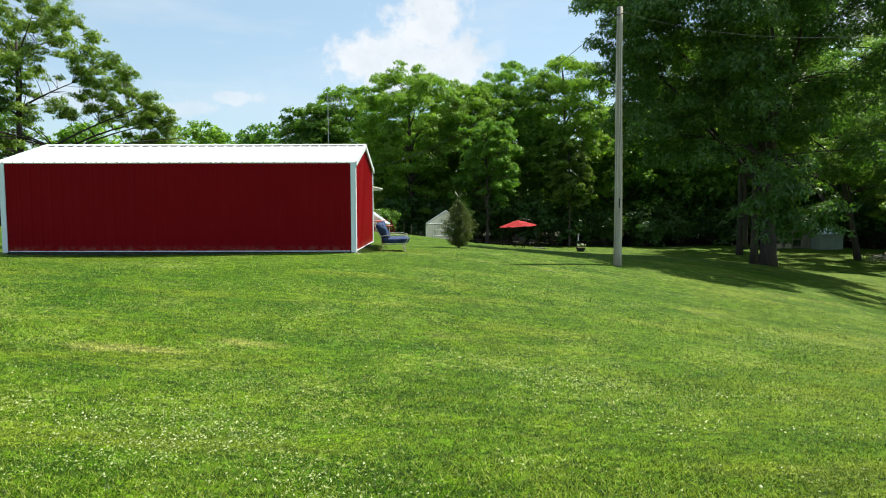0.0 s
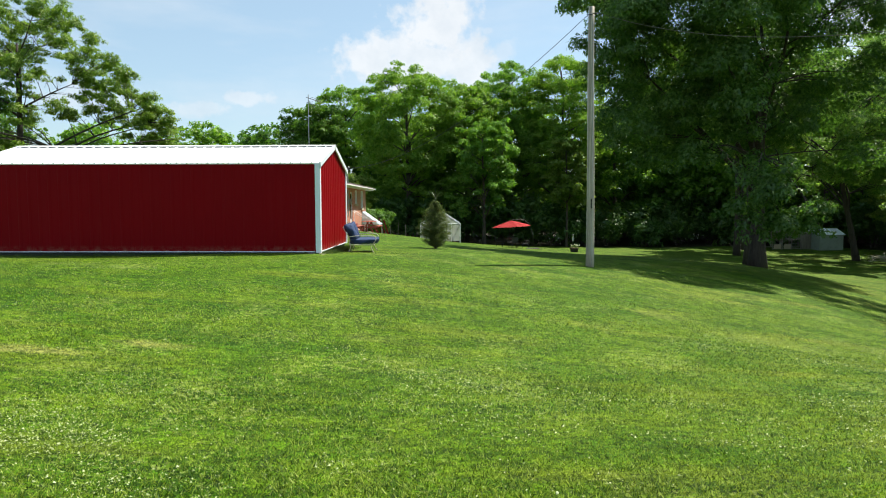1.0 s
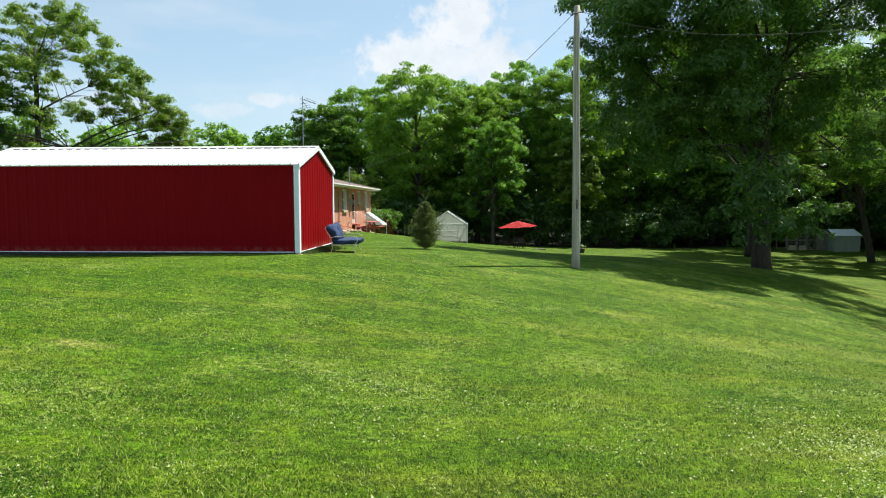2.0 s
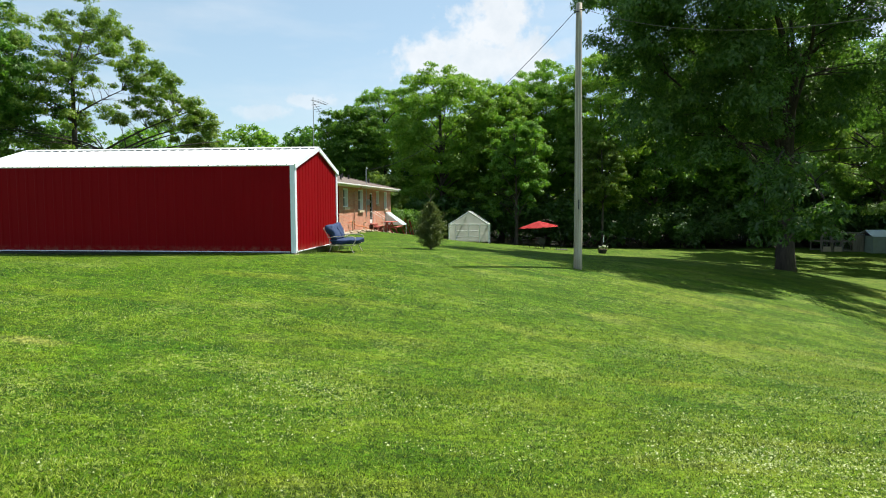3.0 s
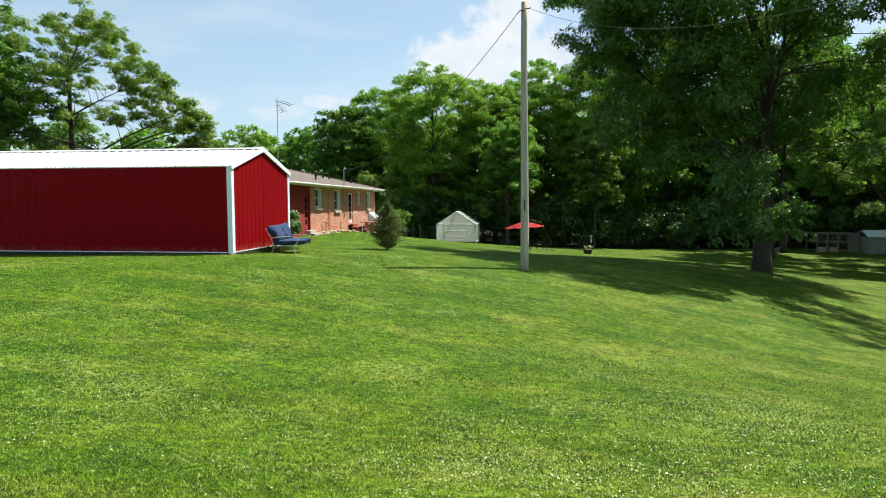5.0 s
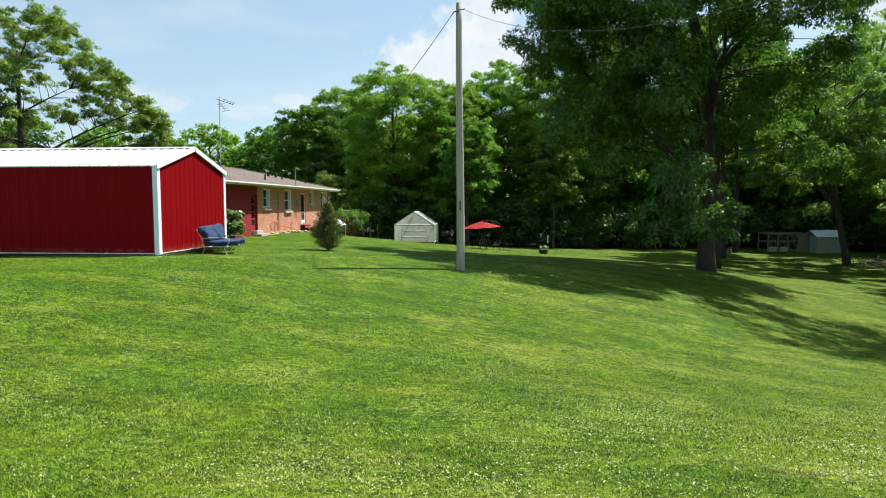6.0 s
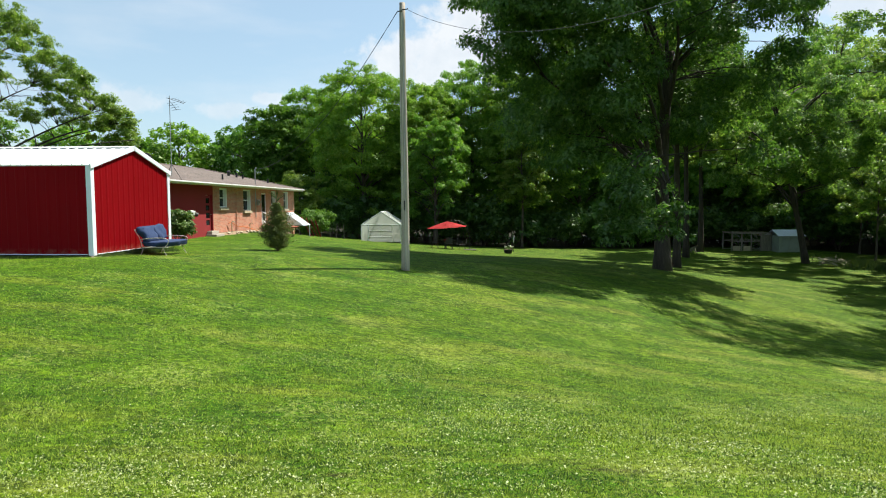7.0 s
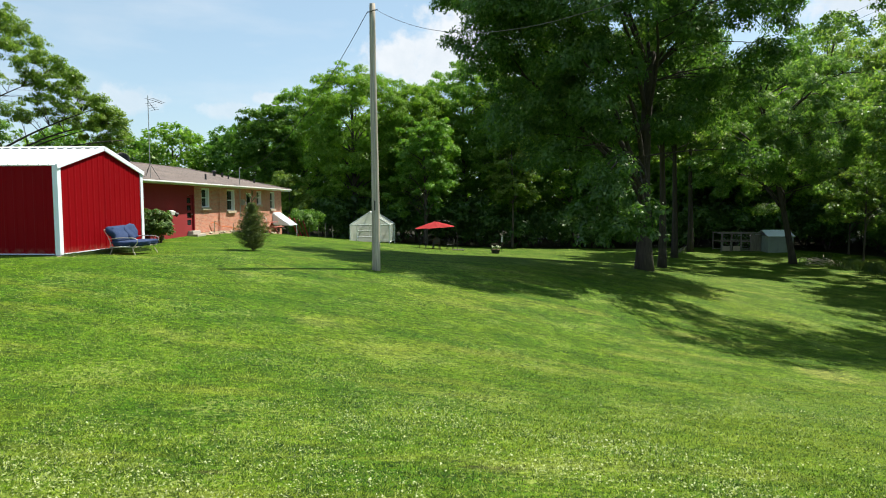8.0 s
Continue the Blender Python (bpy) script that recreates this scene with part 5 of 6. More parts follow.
# ---- things on the lawn ----
def cushion(lo, hi, soft, seed):
    """A stuffed cushion: a bevelled box puffed out in the middle, a little uneven."""
    bm = boxed(lo, hi)
    bmesh.ops.subdivide_edges(bm, edges=bm.edges[:], cuts=7, use_grid_fill=True)
    c = [(a + b) / 2 for a, b in zip(lo, hi)]
    s = [(b - a) / 2 for a, b in zip(lo, hi)]
    for v in bm.verts:
        q = [(v.co[k] - c[k]) / s[k] for k in range(3)]
        n = (abs(q[0]) ** 14 + abs(q[1]) ** 14 + abs(q[2]) ** 14) ** (1 / 14)
        q = [t / max(n, 1e-6) * max(abs(q[0]), abs(q[1]), abs(q[2])) for t in q]
        wob = 1 + 0.26 * noise.noise(Vector((v.co.x * 5 + seed, v.co.y * 5, v.co.z * 5)))
        v.co = Vector([c[k] + q[k] * s[k] * wob * (1 + soft * (1 - min(1, q[(k + 1) % 3] ** 2)) * (1 - min(1, q[(k + 2) % 3] ** 2))) for k in range(3)])
    return bm


def build_loveseat():
    x, y = -1.62, 21.0
    s = thing("patio_loveseat", "metal patio loveseat with navy blue cushions beside the barn", "loveseat", (x, y, ground_z(x, y)), 4)
    W = 0.77
    for sy in (-1, 1):
        yy = sy * W
        bm = bmesh.new()
        tube(bm, curve_pts([(-0.36, yy, 0.26), (-0.42, yy, 0.52), (-0.58, yy, 0.80)], 5), 0.013, 8)
        part("back_post", bm, CREAM_TUBE, s)
        bm = bmesh.new()
        tube(bm, curve_pts([(-0.44, yy, 0.50), (-0.1, yy, 0.54), (0.3, yy, 0.54), (0.46, yy, 0.48), (0.44, yy, 0.36), (0.34, yy, 0.25)], 5), 0.013, 8)
        part("armrest", bm, CREAM_TUBE, s)
        for xx, dx in ((0.30, 0.12), (-0.34, -0.1)):
            bm = bmesh.new()
            tube(bm, curve_pts([(xx, yy * 0.97, 0.25), (xx + dx * 0.2, yy * 0.99, 0.13), (xx + dx, yy * 1.02, -0.04)], 5), 0.013, 8)
            part("leg", bm, CREAM_TUBE, s)
    bm = bmesh.new()
    tube(bm, [(-0.58, -W, 0.80), (-0.60, 0, 0.815), (-0.58, W, 0.80)], 0.016, 8)
    part("top_rail", bm, CREAM_TUBE, s)
    bm = bmesh.new()
    for a, b in (((0.4, -W, 0.25), (0.4, W, 0.25)), ((-0.38, -W, 0.25), (-0.38, W, 0.25)), ((-0.38, -W, 0.25), (0.4, -W, 0.25)), ((-0.38, W, 0.25), (0.4, W, 0.25))):
        tube(bm, [a, b], 0.016, 8)
    part("seat_frame", bm, CREAM_TUBE, s)
    part("seat_cushion", cushion((-0.36, -W + 0.01, 0.27), (0.48, W + 0.02, 0.43), 0.05, 3.0), BLUE_CLOTH, s, smooth=True)
    for k, (a, b, tilt) in enumerate(((-W + 0.01, -0.005, -1), (0.005, W - 0.01, 3))):
        bm = cushion((-0.12, a, -0.25), (0.13, b, 0.25), 0.10, 7.0 + 4 * k)
        bmesh.ops.transform(bm, matrix=pose(-0.34, 0, 0.64, tilt, -22, 0), verts=bm.verts)
        part("back_cushion", bm, BLUE_CLOTH, s, smooth=True)


build_loveseat()


def build_spruce():
    x, y = 0.66, 25.68
    t = thing("young_spruce", "young bushy spruce with a bare leader on the lawn", "spruce", (x, y, ground_z(x, y)))
    rng = np.random.default_rng(17)
    part("trunk", tube(bmesh.new(), [(0, 0, -0.1), (0.02, 0, 0.8), (-0.01, 0.01, 1.6), (0, 0, 2.3)], [0.05, 0.04, 0.022, 0.006], 8), BARK, t)
    cent, nrm = [], []
    for k in range(230):
        u = (k + rng.random()) / 230
        z = 0.05 + 1.82 * u ** 1.05
        reach = float(np.interp(u, (0, 0.12, 0.3, 0.65, 1), (0.46, 0.66, 0.70, 0.46, 0.10))) * rng.uniform(0.6, 1.18)
        a = k * 2.399 + rng.normal() * 0.3
        tip = Vector((math.cos(a) * reach, math.sin(a) * reach, z + reach * rng.uniform(0.2, 0.65)))
        part("branch", tube(bmesh.new(), [(0, 0, z), tip * 0.6 + Vector((0, 0, z * 0.4 - 0.02)), tip], [0.009, 0.006, 0.003], 4), BARK, t)
        m = int(40 + 190 * reach)
        f = rng.uniform(0.12, 1.04, m)
        p = np.outer(1 - f, (0, 0, z)) + np.outer(f, tip)
        side = rng.normal(size=(m, 3)) * (0.02 + 0.075 * np.clip(1.05 - np.abs(f - 0.55), 0, 1) * min(1, reach * 1.6))[:, None]
        cent.append(p + side * np.array([1, 1, 0.6]))
        nrm.append(side + rng.normal(size=(m, 3)) * 0.03 + np.array([0, 0, 0.02]))
    v, q = leaf_arrays(rng, np.vstack(cent), np.vstack(nrm), 0.07, 0.2, 0.03)
    from_arrays("needles", v, q, NEEDLE, t)
    bm = bmesh.new()
    for k in range(6):
        a = k * 1.05
        tube(bm, [(0, 0, 1.95 + 0.03 * k), (0.12 * math.cos(a), 0.12 * math.sin(a), 2.08 + 0.03 * k), (0.30 * math.cos(a), 0.30 * math.sin(a), 2.2 + 0.04 * k)], [0.012, 0.016, 0.012], 5)
    tube(bm, [(0, 0, 2.2), (0.01, 0, 2.42)], [0.012, 0.016], 5)
    part("leader", bm, LEAF_WEED, t)


build_spruce()


def build_hydrangea():
    x, y = -4.55, 28.3
    t = make_bush("flowering_shrub", "round leafy shrub with pale flower heads by the red wall", x, y, 1.5, 0.92, 6500, 0.10, LEAF_SHRUB, 301)
    rng = np.random.default_rng(9)
    for k in range(13):
        a, e = rng.uniform(0, 2 * math.pi), rng.uniform(0.1, 1.35)
        p = Vector((0.72 * math.cos(a) * math.cos(e), 0.72 * math.sin(a) * math.cos(e), 0.7 + 0.75 * math.sin(e)))
        bm = bmesh.new()
        bmesh.ops.create_icosphere(bm, subdivisions=1, radius=float(rng.uniform(0.018, 0.034)), matrix=Matrix.Translation(p))
        part("flower_head", bm, WHITE_PETAL, t)


build_hydrangea()
make_bush("corner_bush", "light green bush past the end of the house", -5.4, 55.0, 2.4, 2.0, 12000, 0.15, LEAF_MAPLE, 302)
make_bush("corner_bush", "light green bush past the end of the house", -7.6, 52.2, 2.2, 1.8, 10000, 0.15, LEAF_PALE, 303)


# ---- by the house wall ----
def build_picnic_table():
    x, y = -4.15, 42.0
    t = thing("picnic_table", "faded red wooden picnic table by the house", "picnic table", (x, y, ground_z(x, y)), 86)
    for k in range(5):
        part("plank", boxed((-0.85, -0.36 + 0.146 * k, 0.72), (0.85, -0.36 + 0.146 * k + 0.135, 0.76), 0.006), RED_WOOD, t)
    for sy in (-1, 1):
        for k in range(2):
            y0_ = sy * 0.62 + 0.13 * k - 0.13
            part("bench_plank", boxed((-0.85, y0_, 0.42), (0.85, y0_ + 0.12, 0.46), 0.006), RED_WOOD, t)
    for sx in (-0.6, 0.6):
        for sy in (-1, 1):
            part("leg", boxed((-0.02, -0.045, -0.48), (0.02, 0.045, 0.48), 0.004, pose(sx + 0.021 * sy, sy * 0.36 - sy * 0.16 + 0.0, 0.33, sy * 31, 0, 0)), RED_WOOD, t)
        part("cross_beam", boxed((sx - 0.065, -0.72, 0.33), (sx - 0.042, 0.72, 0.42), 0.004), RED_WOOD, t)


build_picnic_table()


def build_porch_steps():
    s = thing("porch_steps", "red wooden porch steps with a thin handrail", "steps", (HX, 41.48, 0))
    zg = ground_z(HX + 0.8, 41.5)
    for k in range(3):
        top = 0.72 - k * 0.19
        part("tread", boxed((0.02 + 0.3 * k, -0.62, top - 0.05), (0.33 + 0.3 * k, 0.62, top), 0.006), RED_WOOD, s)
        part("riser", boxed((0.27 + 0.3 * k, -0.6, min(zg - 0.05, top - 0.3)), (0.30 + 0.3 * k, 0.6, top - 0.052)), RED_WOOD, s)
    for sy in (-0.62, 0.62):
        bm = bmesh.new()
        tube(bm, [(0.1, sy, 0.7), (0.1, sy, 1.55), (0.95, sy, 1.05), (0.95, sy, zg - 0.05)], 0.018, 6)
        part("handrail", bm, WHITE_TRIM, s)


build_porch_steps()


def build_step():
    zg = ground_z(-4.8, 33.1)
    s = thing("door_step", "worn concrete step below the red door", "step", (HX, 33.0, zg - 0.1))
    part("slab", boxed((0.01, -0.45, 0), (0.55, 0.6, 0.2), 0.02), CONCRETE, s)
    part("slab", boxed((0.02, -0.38, 0.201), (0.3, 0.5, 0.36), 0.02), CONCRETE, s)


build_step()


def build_bed():
    """A narrow strip of pale earth and stones along the foot of the wall."""
    s = thing("garden_bed", "narrow bed of pale earth and stones along the wall", "garden bed", (HX, 40.0, 0))
    rng = np.random.default_rng(8)
    bm = bmesh.new()
    rows = []
    for k in range(41):
        yy = -6.2 + 12.2 * k / 40
        g = ground_z(HX + 0.4, 40 + yy)
        w = 0.55 + 0.18 * math.sin(k * 0.9) + 0.08 * rng.normal()
        rows.append([bm.verts.new(q) for q in ((0.003, yy, g - 0.2), (0.003, yy, g + 0.10), (w * 0.5, yy, g + 0.06 + 0.03 * rng.normal()), (w + 0.2, yy, g - 0.06))])
    for a, b in zip(rows, rows[1:]):
        for j in range(3):
            bm.faces.new((a[j], b[j], b[j + 1], a[j + 1]))
    part("earth", bm, BED_EARTH, s, smooth=True)
    for k in range(34):
        yy, xx = float(rng.uniform(-6, 5.8)), float(rng.uniform(0.3, 0.85))
        bm = bmesh.new()
        bmesh.ops.create_icosphere(bm, subdivisions=1, radius=1.0, matrix=Matrix.Translation((xx, yy, ground_z(HX + xx, 40 + yy) + 0.06)) @ Matrix.Diagonal((0.09 * rng.uniform(0.6, 1.4), 0.12 * rng.uniform(0.6, 1.4), 0.07, 1)))
        part("stone", bm, PALE_STONE, s)


build_bed()


def build_hose():
    bm = bmesh.new()
    z = ground_z(-4.6, 37)
    tube(bm, curve_pts([(HX + 0.06, 35.35, 0.98), (HX + 0.16, 35.6, 1.0), (HX + 0.3, 36.2, 0.78), (HX + 0.5, 37.0, z + 0.32), (HX + 0.7, 38.0, z + 0.1), (HX + 0.75, 38.5, ground_z(HX + 0.75, 38.5) + 0.05)], 8), 0.026, 6)
    tagged(part("garden_hose", bm, ORANGE_HOSE), "orange garden hose trailing from the wall tap", "hose")
    for yy, hh in ((35.3, 0.62), (38.1, 0.5)):
        zz = ground_z(HX + 0.3, yy)
        s = thing("yard_tap", "pale upright garden tap by the brick wall", "tap", (HX + 0.28, yy, zz))
        part("riser", tube(bmesh.new(), [(0, 0, -0.1), (0, 0, hh)], 0.03, 8), PALE_STONE, s)
        part("spout", tube(bmesh.new(), [(0, 0, hh), (0.05, 0.02, hh + 0.06), (0.15, 0.03, hh + 0.0)], 0.025, 8), PALE_STONE, s)
    v = thing("vent_hood", "white vent hood with a dark mouth on the red wall", "vent", (HX, 30.75, 1.62))
    part("hood", boxed((0.004, -0.24, -0.08), (0.2, 0.2, 0.14), 0.04, pose(0, 0, 0, 0, 12, 0)), WHITE_TRIM, v)
    part("mouth", tube(bmesh.new(), [(0.1, 0.2, -0.02), (0.22, 0.36, -0.1)], [0.09, 0.11], 10), DARK_METAL, v)


build_hose()


def build_boards():
    x, y = -4.1, 49.6
    b = thing("red_boards", "stack of dark red boards leaning by the basement way", "boards", (x, y, ground_z(x, y)))
    for k in range(4):
        part("board", boxed((-0.02, -0.09, -0.05), (0.02, 0.09, 1.75 - 0.15 * k), 0.004, pose(0.2 * k - 0.2, 0.16 * k, 0, -6, -28 + 4 * k, 10 * k)), HOUSE_RED, b)


build_boards()
for k, (px, py, hh) in enumerate(((-4.6, 54.0, 1.25), (-4.0, 54.6, 1.0), (-3.3, 54.0, 1.3), (-2.6, 53.8, 1.2), (-6.2, 53.0, 1.1))):
    st = thing("garden_stake", "thin grey wooden garden stake", "stake", (px, py, ground_z(px, py)), 0, "garden stakes")
    part("stake_shaft", tube(bmesh.new(), [(0, 0, -0.1), (0.05 * (k % 3 - 1), 0, hh)], 0.025, 6), OLD_WOOD, st)


# ---- greenhouse ----
def build_greenhouse():
    x0, y0, W, D, H, R = -1.42, 55.3, 3.46, 3.3, 1.55, 2.66
    zb = -1.32
    g = thing("greenhouse", "small white-framed greenhouse with milky panes", "greenhouse", (x0, y0, zb))
    bar = 0.035

    def rod(name, a, b, r=bar):
        part(name, tube(bmesh.new(), [a, b], r, 6), WHITE_TRIM, g)

    half = W / 2
    for yy in (0, D):
        for xx in (0, W):
            rod("corner_post", (xx, yy, -0.25), (xx, yy, H), 0.045)
        rod("rafter", (0, yy, H), (half, yy, R))
        rod("rafter", (half, yy, R), (W, yy, H))
        rod("tie_beam", (0, yy, H), (W, yy, H))
    for xx in (0, W):
        rod("eave_beam", (xx, 0, H), (xx, D, H))
        for k in (1, 2):
            rod("stud", (xx, D * k / 3, 0), (xx, D * k / 3, H), 0.025)
            a = (xx, D * k / 3, H)
            rod("rafter", a, (half, D * k / 3, R), 0.012)
        rod("base_beam", (xx, 0, 0.05), (xx, D, 0.05))
    rod("ridge_beam", (half, 0, R), (half, D, R))
    rod("base_beam", (0, D, 0.05), (W, D, 0.05))
    for xx in (0.62, 2.68):
        rod("door_post", (xx, 0, 0), (xx, 0, H), 0.03)
    rod("door_rail", (0.62, 0, 1.0), (2.68, 0, 1.0), 0.025)
    rod("door_rail", (0.62, 0, 0.5), (2.68, 0, 0.5), 0.025)
    rod("door_post", (half, 0, 0.5), (half, 0, H), 0.022)

    def sheet(name, pts):
        bm = bmesh.new()
        bm.faces.new([bm.verts.new(p) for p in pts])
        bmesh.ops.solidify(bm, geom=bm.faces[:], thickness=0.006)
        ob = part(name, bm, SHEET, g)
        ob.visible_shadow = False

    for yy in (0.0, D):
        sheet("gable_pane", [(0.03, yy, H + 0.02), (W - 0.03, yy, H + 0.02), (half, yy, R - 0.04)])
        edges = (0.03, 0.62, half, 2.68, W - 0.03) if yy == 0 else (0.03, half, W - 0.03)
        for a, b in zip(edges, edges[1:]):
            rows = ((0.05, 0.5), (0.5, 1.0), (1.0, H - 0.02)) if yy == 0 and a >= 0.6 and b < 2.7 else ((0.05, H - 0.02),)
            for c, d in rows:
                sheet("pane", [(a, yy, c), (b, yy, c), (b, yy, d), (a, yy, d)])
    for k in range(3):
        ya, yb = D * k / 3 + 0.02, D * (k + 1) / 3 - 0.02
        for xx, tx in ((0, half), (W, half)):
            sheet("pane", [(xx, ya, 0.05), (xx, yb, 0.05), (xx, yb, H), (xx, ya, H)])
            sheet("roof_pane", [(xx, ya, H), (xx, yb, H), (tx, yb, R), (tx, ya, R)])
    bn = thing("potting_bench", "slatted potting bench inside the greenhouse", "bench", (x0 + 2.75, y0 + 0.9, zb))
    for k in range(4):
        part("slat", boxed((-0.3 + 0.15 * k, -0.6, 0.68), (-0.18 + 0.15 * k, 1.6, 0.72)), OLD_WOOD, bn)
    for xx in (-0.26, 0.26):
        for yy in (-0.5, 1.5):
            part("leg", boxed((xx - 0.03, yy - 0.03, -0.25), (xx + 0.03, yy + 0.03, 0.68)), OLD_WOOD, bn)


build_greenhouse()


# ---- shade umbrella with table and chairs ----
def build_umbrella():
    cx, cy, rim, top = 6.17, 52.0, 0.13, 0.61
    zb = ground_z(8.02, 52.5)
    u = thing("cantilever_umbrella", "red cantilever umbrella leaning over a dark patio set", "umbrella", (8.02, 52.5, zb))
    ox, oy = cx - 8.02, cy - 52.5
    bm = bmesh.new()
    n, R = 8, 1.62
    apex = bm.verts.new((ox, oy, top - zb))
    rings = []
    for f, sag in ((0.34, 0.30), (0.68, 0.66), (1.0, 1.0)):
        ring = []
        for j in range(n * 4):
            a = 2 * math.pi * j / (n * 4) + 0.2
            scal = abs(math.sin(a * n / 2 - 0.2 * n / 2))
            r = R * f * (1 - 0.045 * scal)
            ring.append(bm.verts.new((ox + r * math.cos(a), oy + r * math.sin(a), (top - zb) - (top - rim) * sag - 0.03 * scal * f + 0.09 * f * math.cos(a))))
        rings.append(ring)
    m = n * 4
    for j in range(m):
        bm.faces.new((apex, rings[0][j], rings[0][(j + 1) % m]))
    for a, b in zip(rings, rings[1:]):
        for j in range(m):
            bm.faces.new((a[j], b[j], b[(j + 1) % m], a[(j + 1) % m]))
    bmesh.ops.solidify(bm, geom=bm.faces[:], thickness=0.012)
    can = part("canopy", bm, RED_CLOTH, u)
    for j in range(n):
        a = 2 * math.pi * j / n + 0.2
        part("rib", tube(bmesh.new(), [(ox, oy, top - zb - 0.06), (ox + R * 0.97 * math.cos(a), oy + R * 0.97 * math.sin(a), rim - zb - 0.02 + 0.09 * math.cos(a))], 0.012, 5), DARK_METAL, can)
    part("mast", tube(bmesh.new(), [(0, 0, 0), (-0.03, 0, 1.2), (-0.2, 0, 1.7)], 0.022, 10), DARK_METAL, u)
    part("arm", tube(bmesh.new(), curve_pts([(-0.17, 0, 1.6), (-0.42, -0.1, 2.15), (-1.0, -0.3, top - zb + 0.05), (ox + 0.3, oy, top - zb + 0.08), (ox, oy, top - zb + 0.05)], 6), 0.016, 8), DARK_METAL, u)
    part("hub", tube(bmesh.new(), [(ox, oy, top - zb - 0.12), (ox, oy, top - zb + 0.07)], 0.035, 8), DARK_METAL, u)
    part("base_plate", boxed((-0.5, -0.5, -0.12), (0.5, 0.5, 0.07), 0.02), DARK_METAL, u)


build_umbrella()


def build_patio_set():
    x, y = 6.3, 52.2
    t = thing("patio_table", "dark round metal patio table under the umbrella", "table", (x, y, ground_z(x, y)))
    part("tabletop", tube(bmesh.new(), [(0, 0, 0.68), (0, 0, 0.72)], 0.6, 24), DARK_METAL, t)
    for k in range(4):
        a = math.pi / 4 + k * math.pi / 2
        part("leg", tube(bmesh.new(), [(0.45 * math.cos(a), 0.45 * math.sin(a), -0.1), (0.35 * math.cos(a), 0.35 * math.sin(a), 0.69)], 0.02, 6), DARK_METAL, t)
    x, y = 5.2, 52.0
    c = thing("patio_chair", "dark metal patio chair under the umbrella", "chair", (x, y, ground_z(x, y)), 0, "patio chairs")
    part("seat", boxed((-0.25, -0.25, 0.4), (0.25, 0.25, 0.44), 0.012), DARK_METAL, c)
    part("backrest", boxed((-0.27, -0.24, 0.5), (-0.24, 0.24, 0.9), 0.012, pose(0, 0, 0, 0, -6, 0)), DARK_METAL, c)
    for sx in (-0.23, 0.23):
        for sy in (-0.23, 0.23):
            part("leg", tube(bmesh.new(), [(sx * 1.1, sy * 1.1, -0.1), (sx, sy, 0.41)], 0.014, 6), DARK_METAL, c)
    for sy in (-0.24, 0.24):
        part("armrest", tube(bmesh.new(), [(-0.24, sy, 0.64), (0.2, sy, 0.62), (0.22, sy, 0.42)], 0.014, 6), DARK_METAL, c)
    for x, y, a in ((7.4, 52.3, 175), (6.4, 51.1, 88), (6.2, 53.3, -95)):
        copy_thing(c, pose(x, y, ground_z(x, y), 0, 0, a))


build_patio_set()


# ---- planter and bird feeder in the open lawn ----
def build_planter():
    x, y = 11.05, 50.5
    p = thing("flower_planter", "dark low planter with pale flowers on the lawn", "planter", (x, y, ground_z(x, y)))
    bm = bmesh.new()
    tube(bm, [(0, 0, -0.05), (0, 0, 0.1), (0, 0, 0.3), (0, 0, 0.34)], [0.22, 0.3, 0.36, 0.38], 16)
    part("tub", bm, DARK_METAL, p)
    part("soil", tube(bmesh.new(), [(0, 0, 0.3), (0, 0, 0.355)], [0.35, 0.34], 16), SOIL, p)
    rng = np.random.default_rng(4)
    cs = np.stack([rng.normal(size=10) * 0.17, rng.normal(size=10) * 0.17, rng.uniform(0.38, 0.5, 10)], 1)
    v, q = tuft_leaves(rng, cs, np.full(10, 0.11), 800, 0.05, 6, 0.45)
    from_arrays("foliage", v, q, LEAF_SHRUB, p)
    for k in range(12):
        bm = bmesh.new()
        bmesh.ops.create_icosphere(bm, subdivisions=1, radius=0.05, matrix=Matrix.Translation((rng.normal() * 0.18 + 0.08, rng.normal() * 0.18, rng.uniform(0.5, 0.62))))
        part("flower", bm, WHITE_PETAL, p)
    x, y = 11.7, 54.5
    f = thing("bird_feeder", "small white bird feeder on a thin post", "bird feeder", (x, y, ground_z(x, y)))
    part("post", tube(bmesh.new(), [(0, 0, -0.1), (0, 0, 1.35)], 0.022, 8), DARK_METAL, f)
    part("seed_tube", tube(bmesh.new(), [(0, 0, 0.85), (0, 0, 1.35)], 0.045, 10), WHITE_TRIM, f)
    part("cover", tube(bmesh.new(), [(0, 0, 1.351), (0, 0, 1.38), (0, 0, 1.45)], [0.11, 0.1, 0.02], 12), DARK_METAL, f)


build_planter()


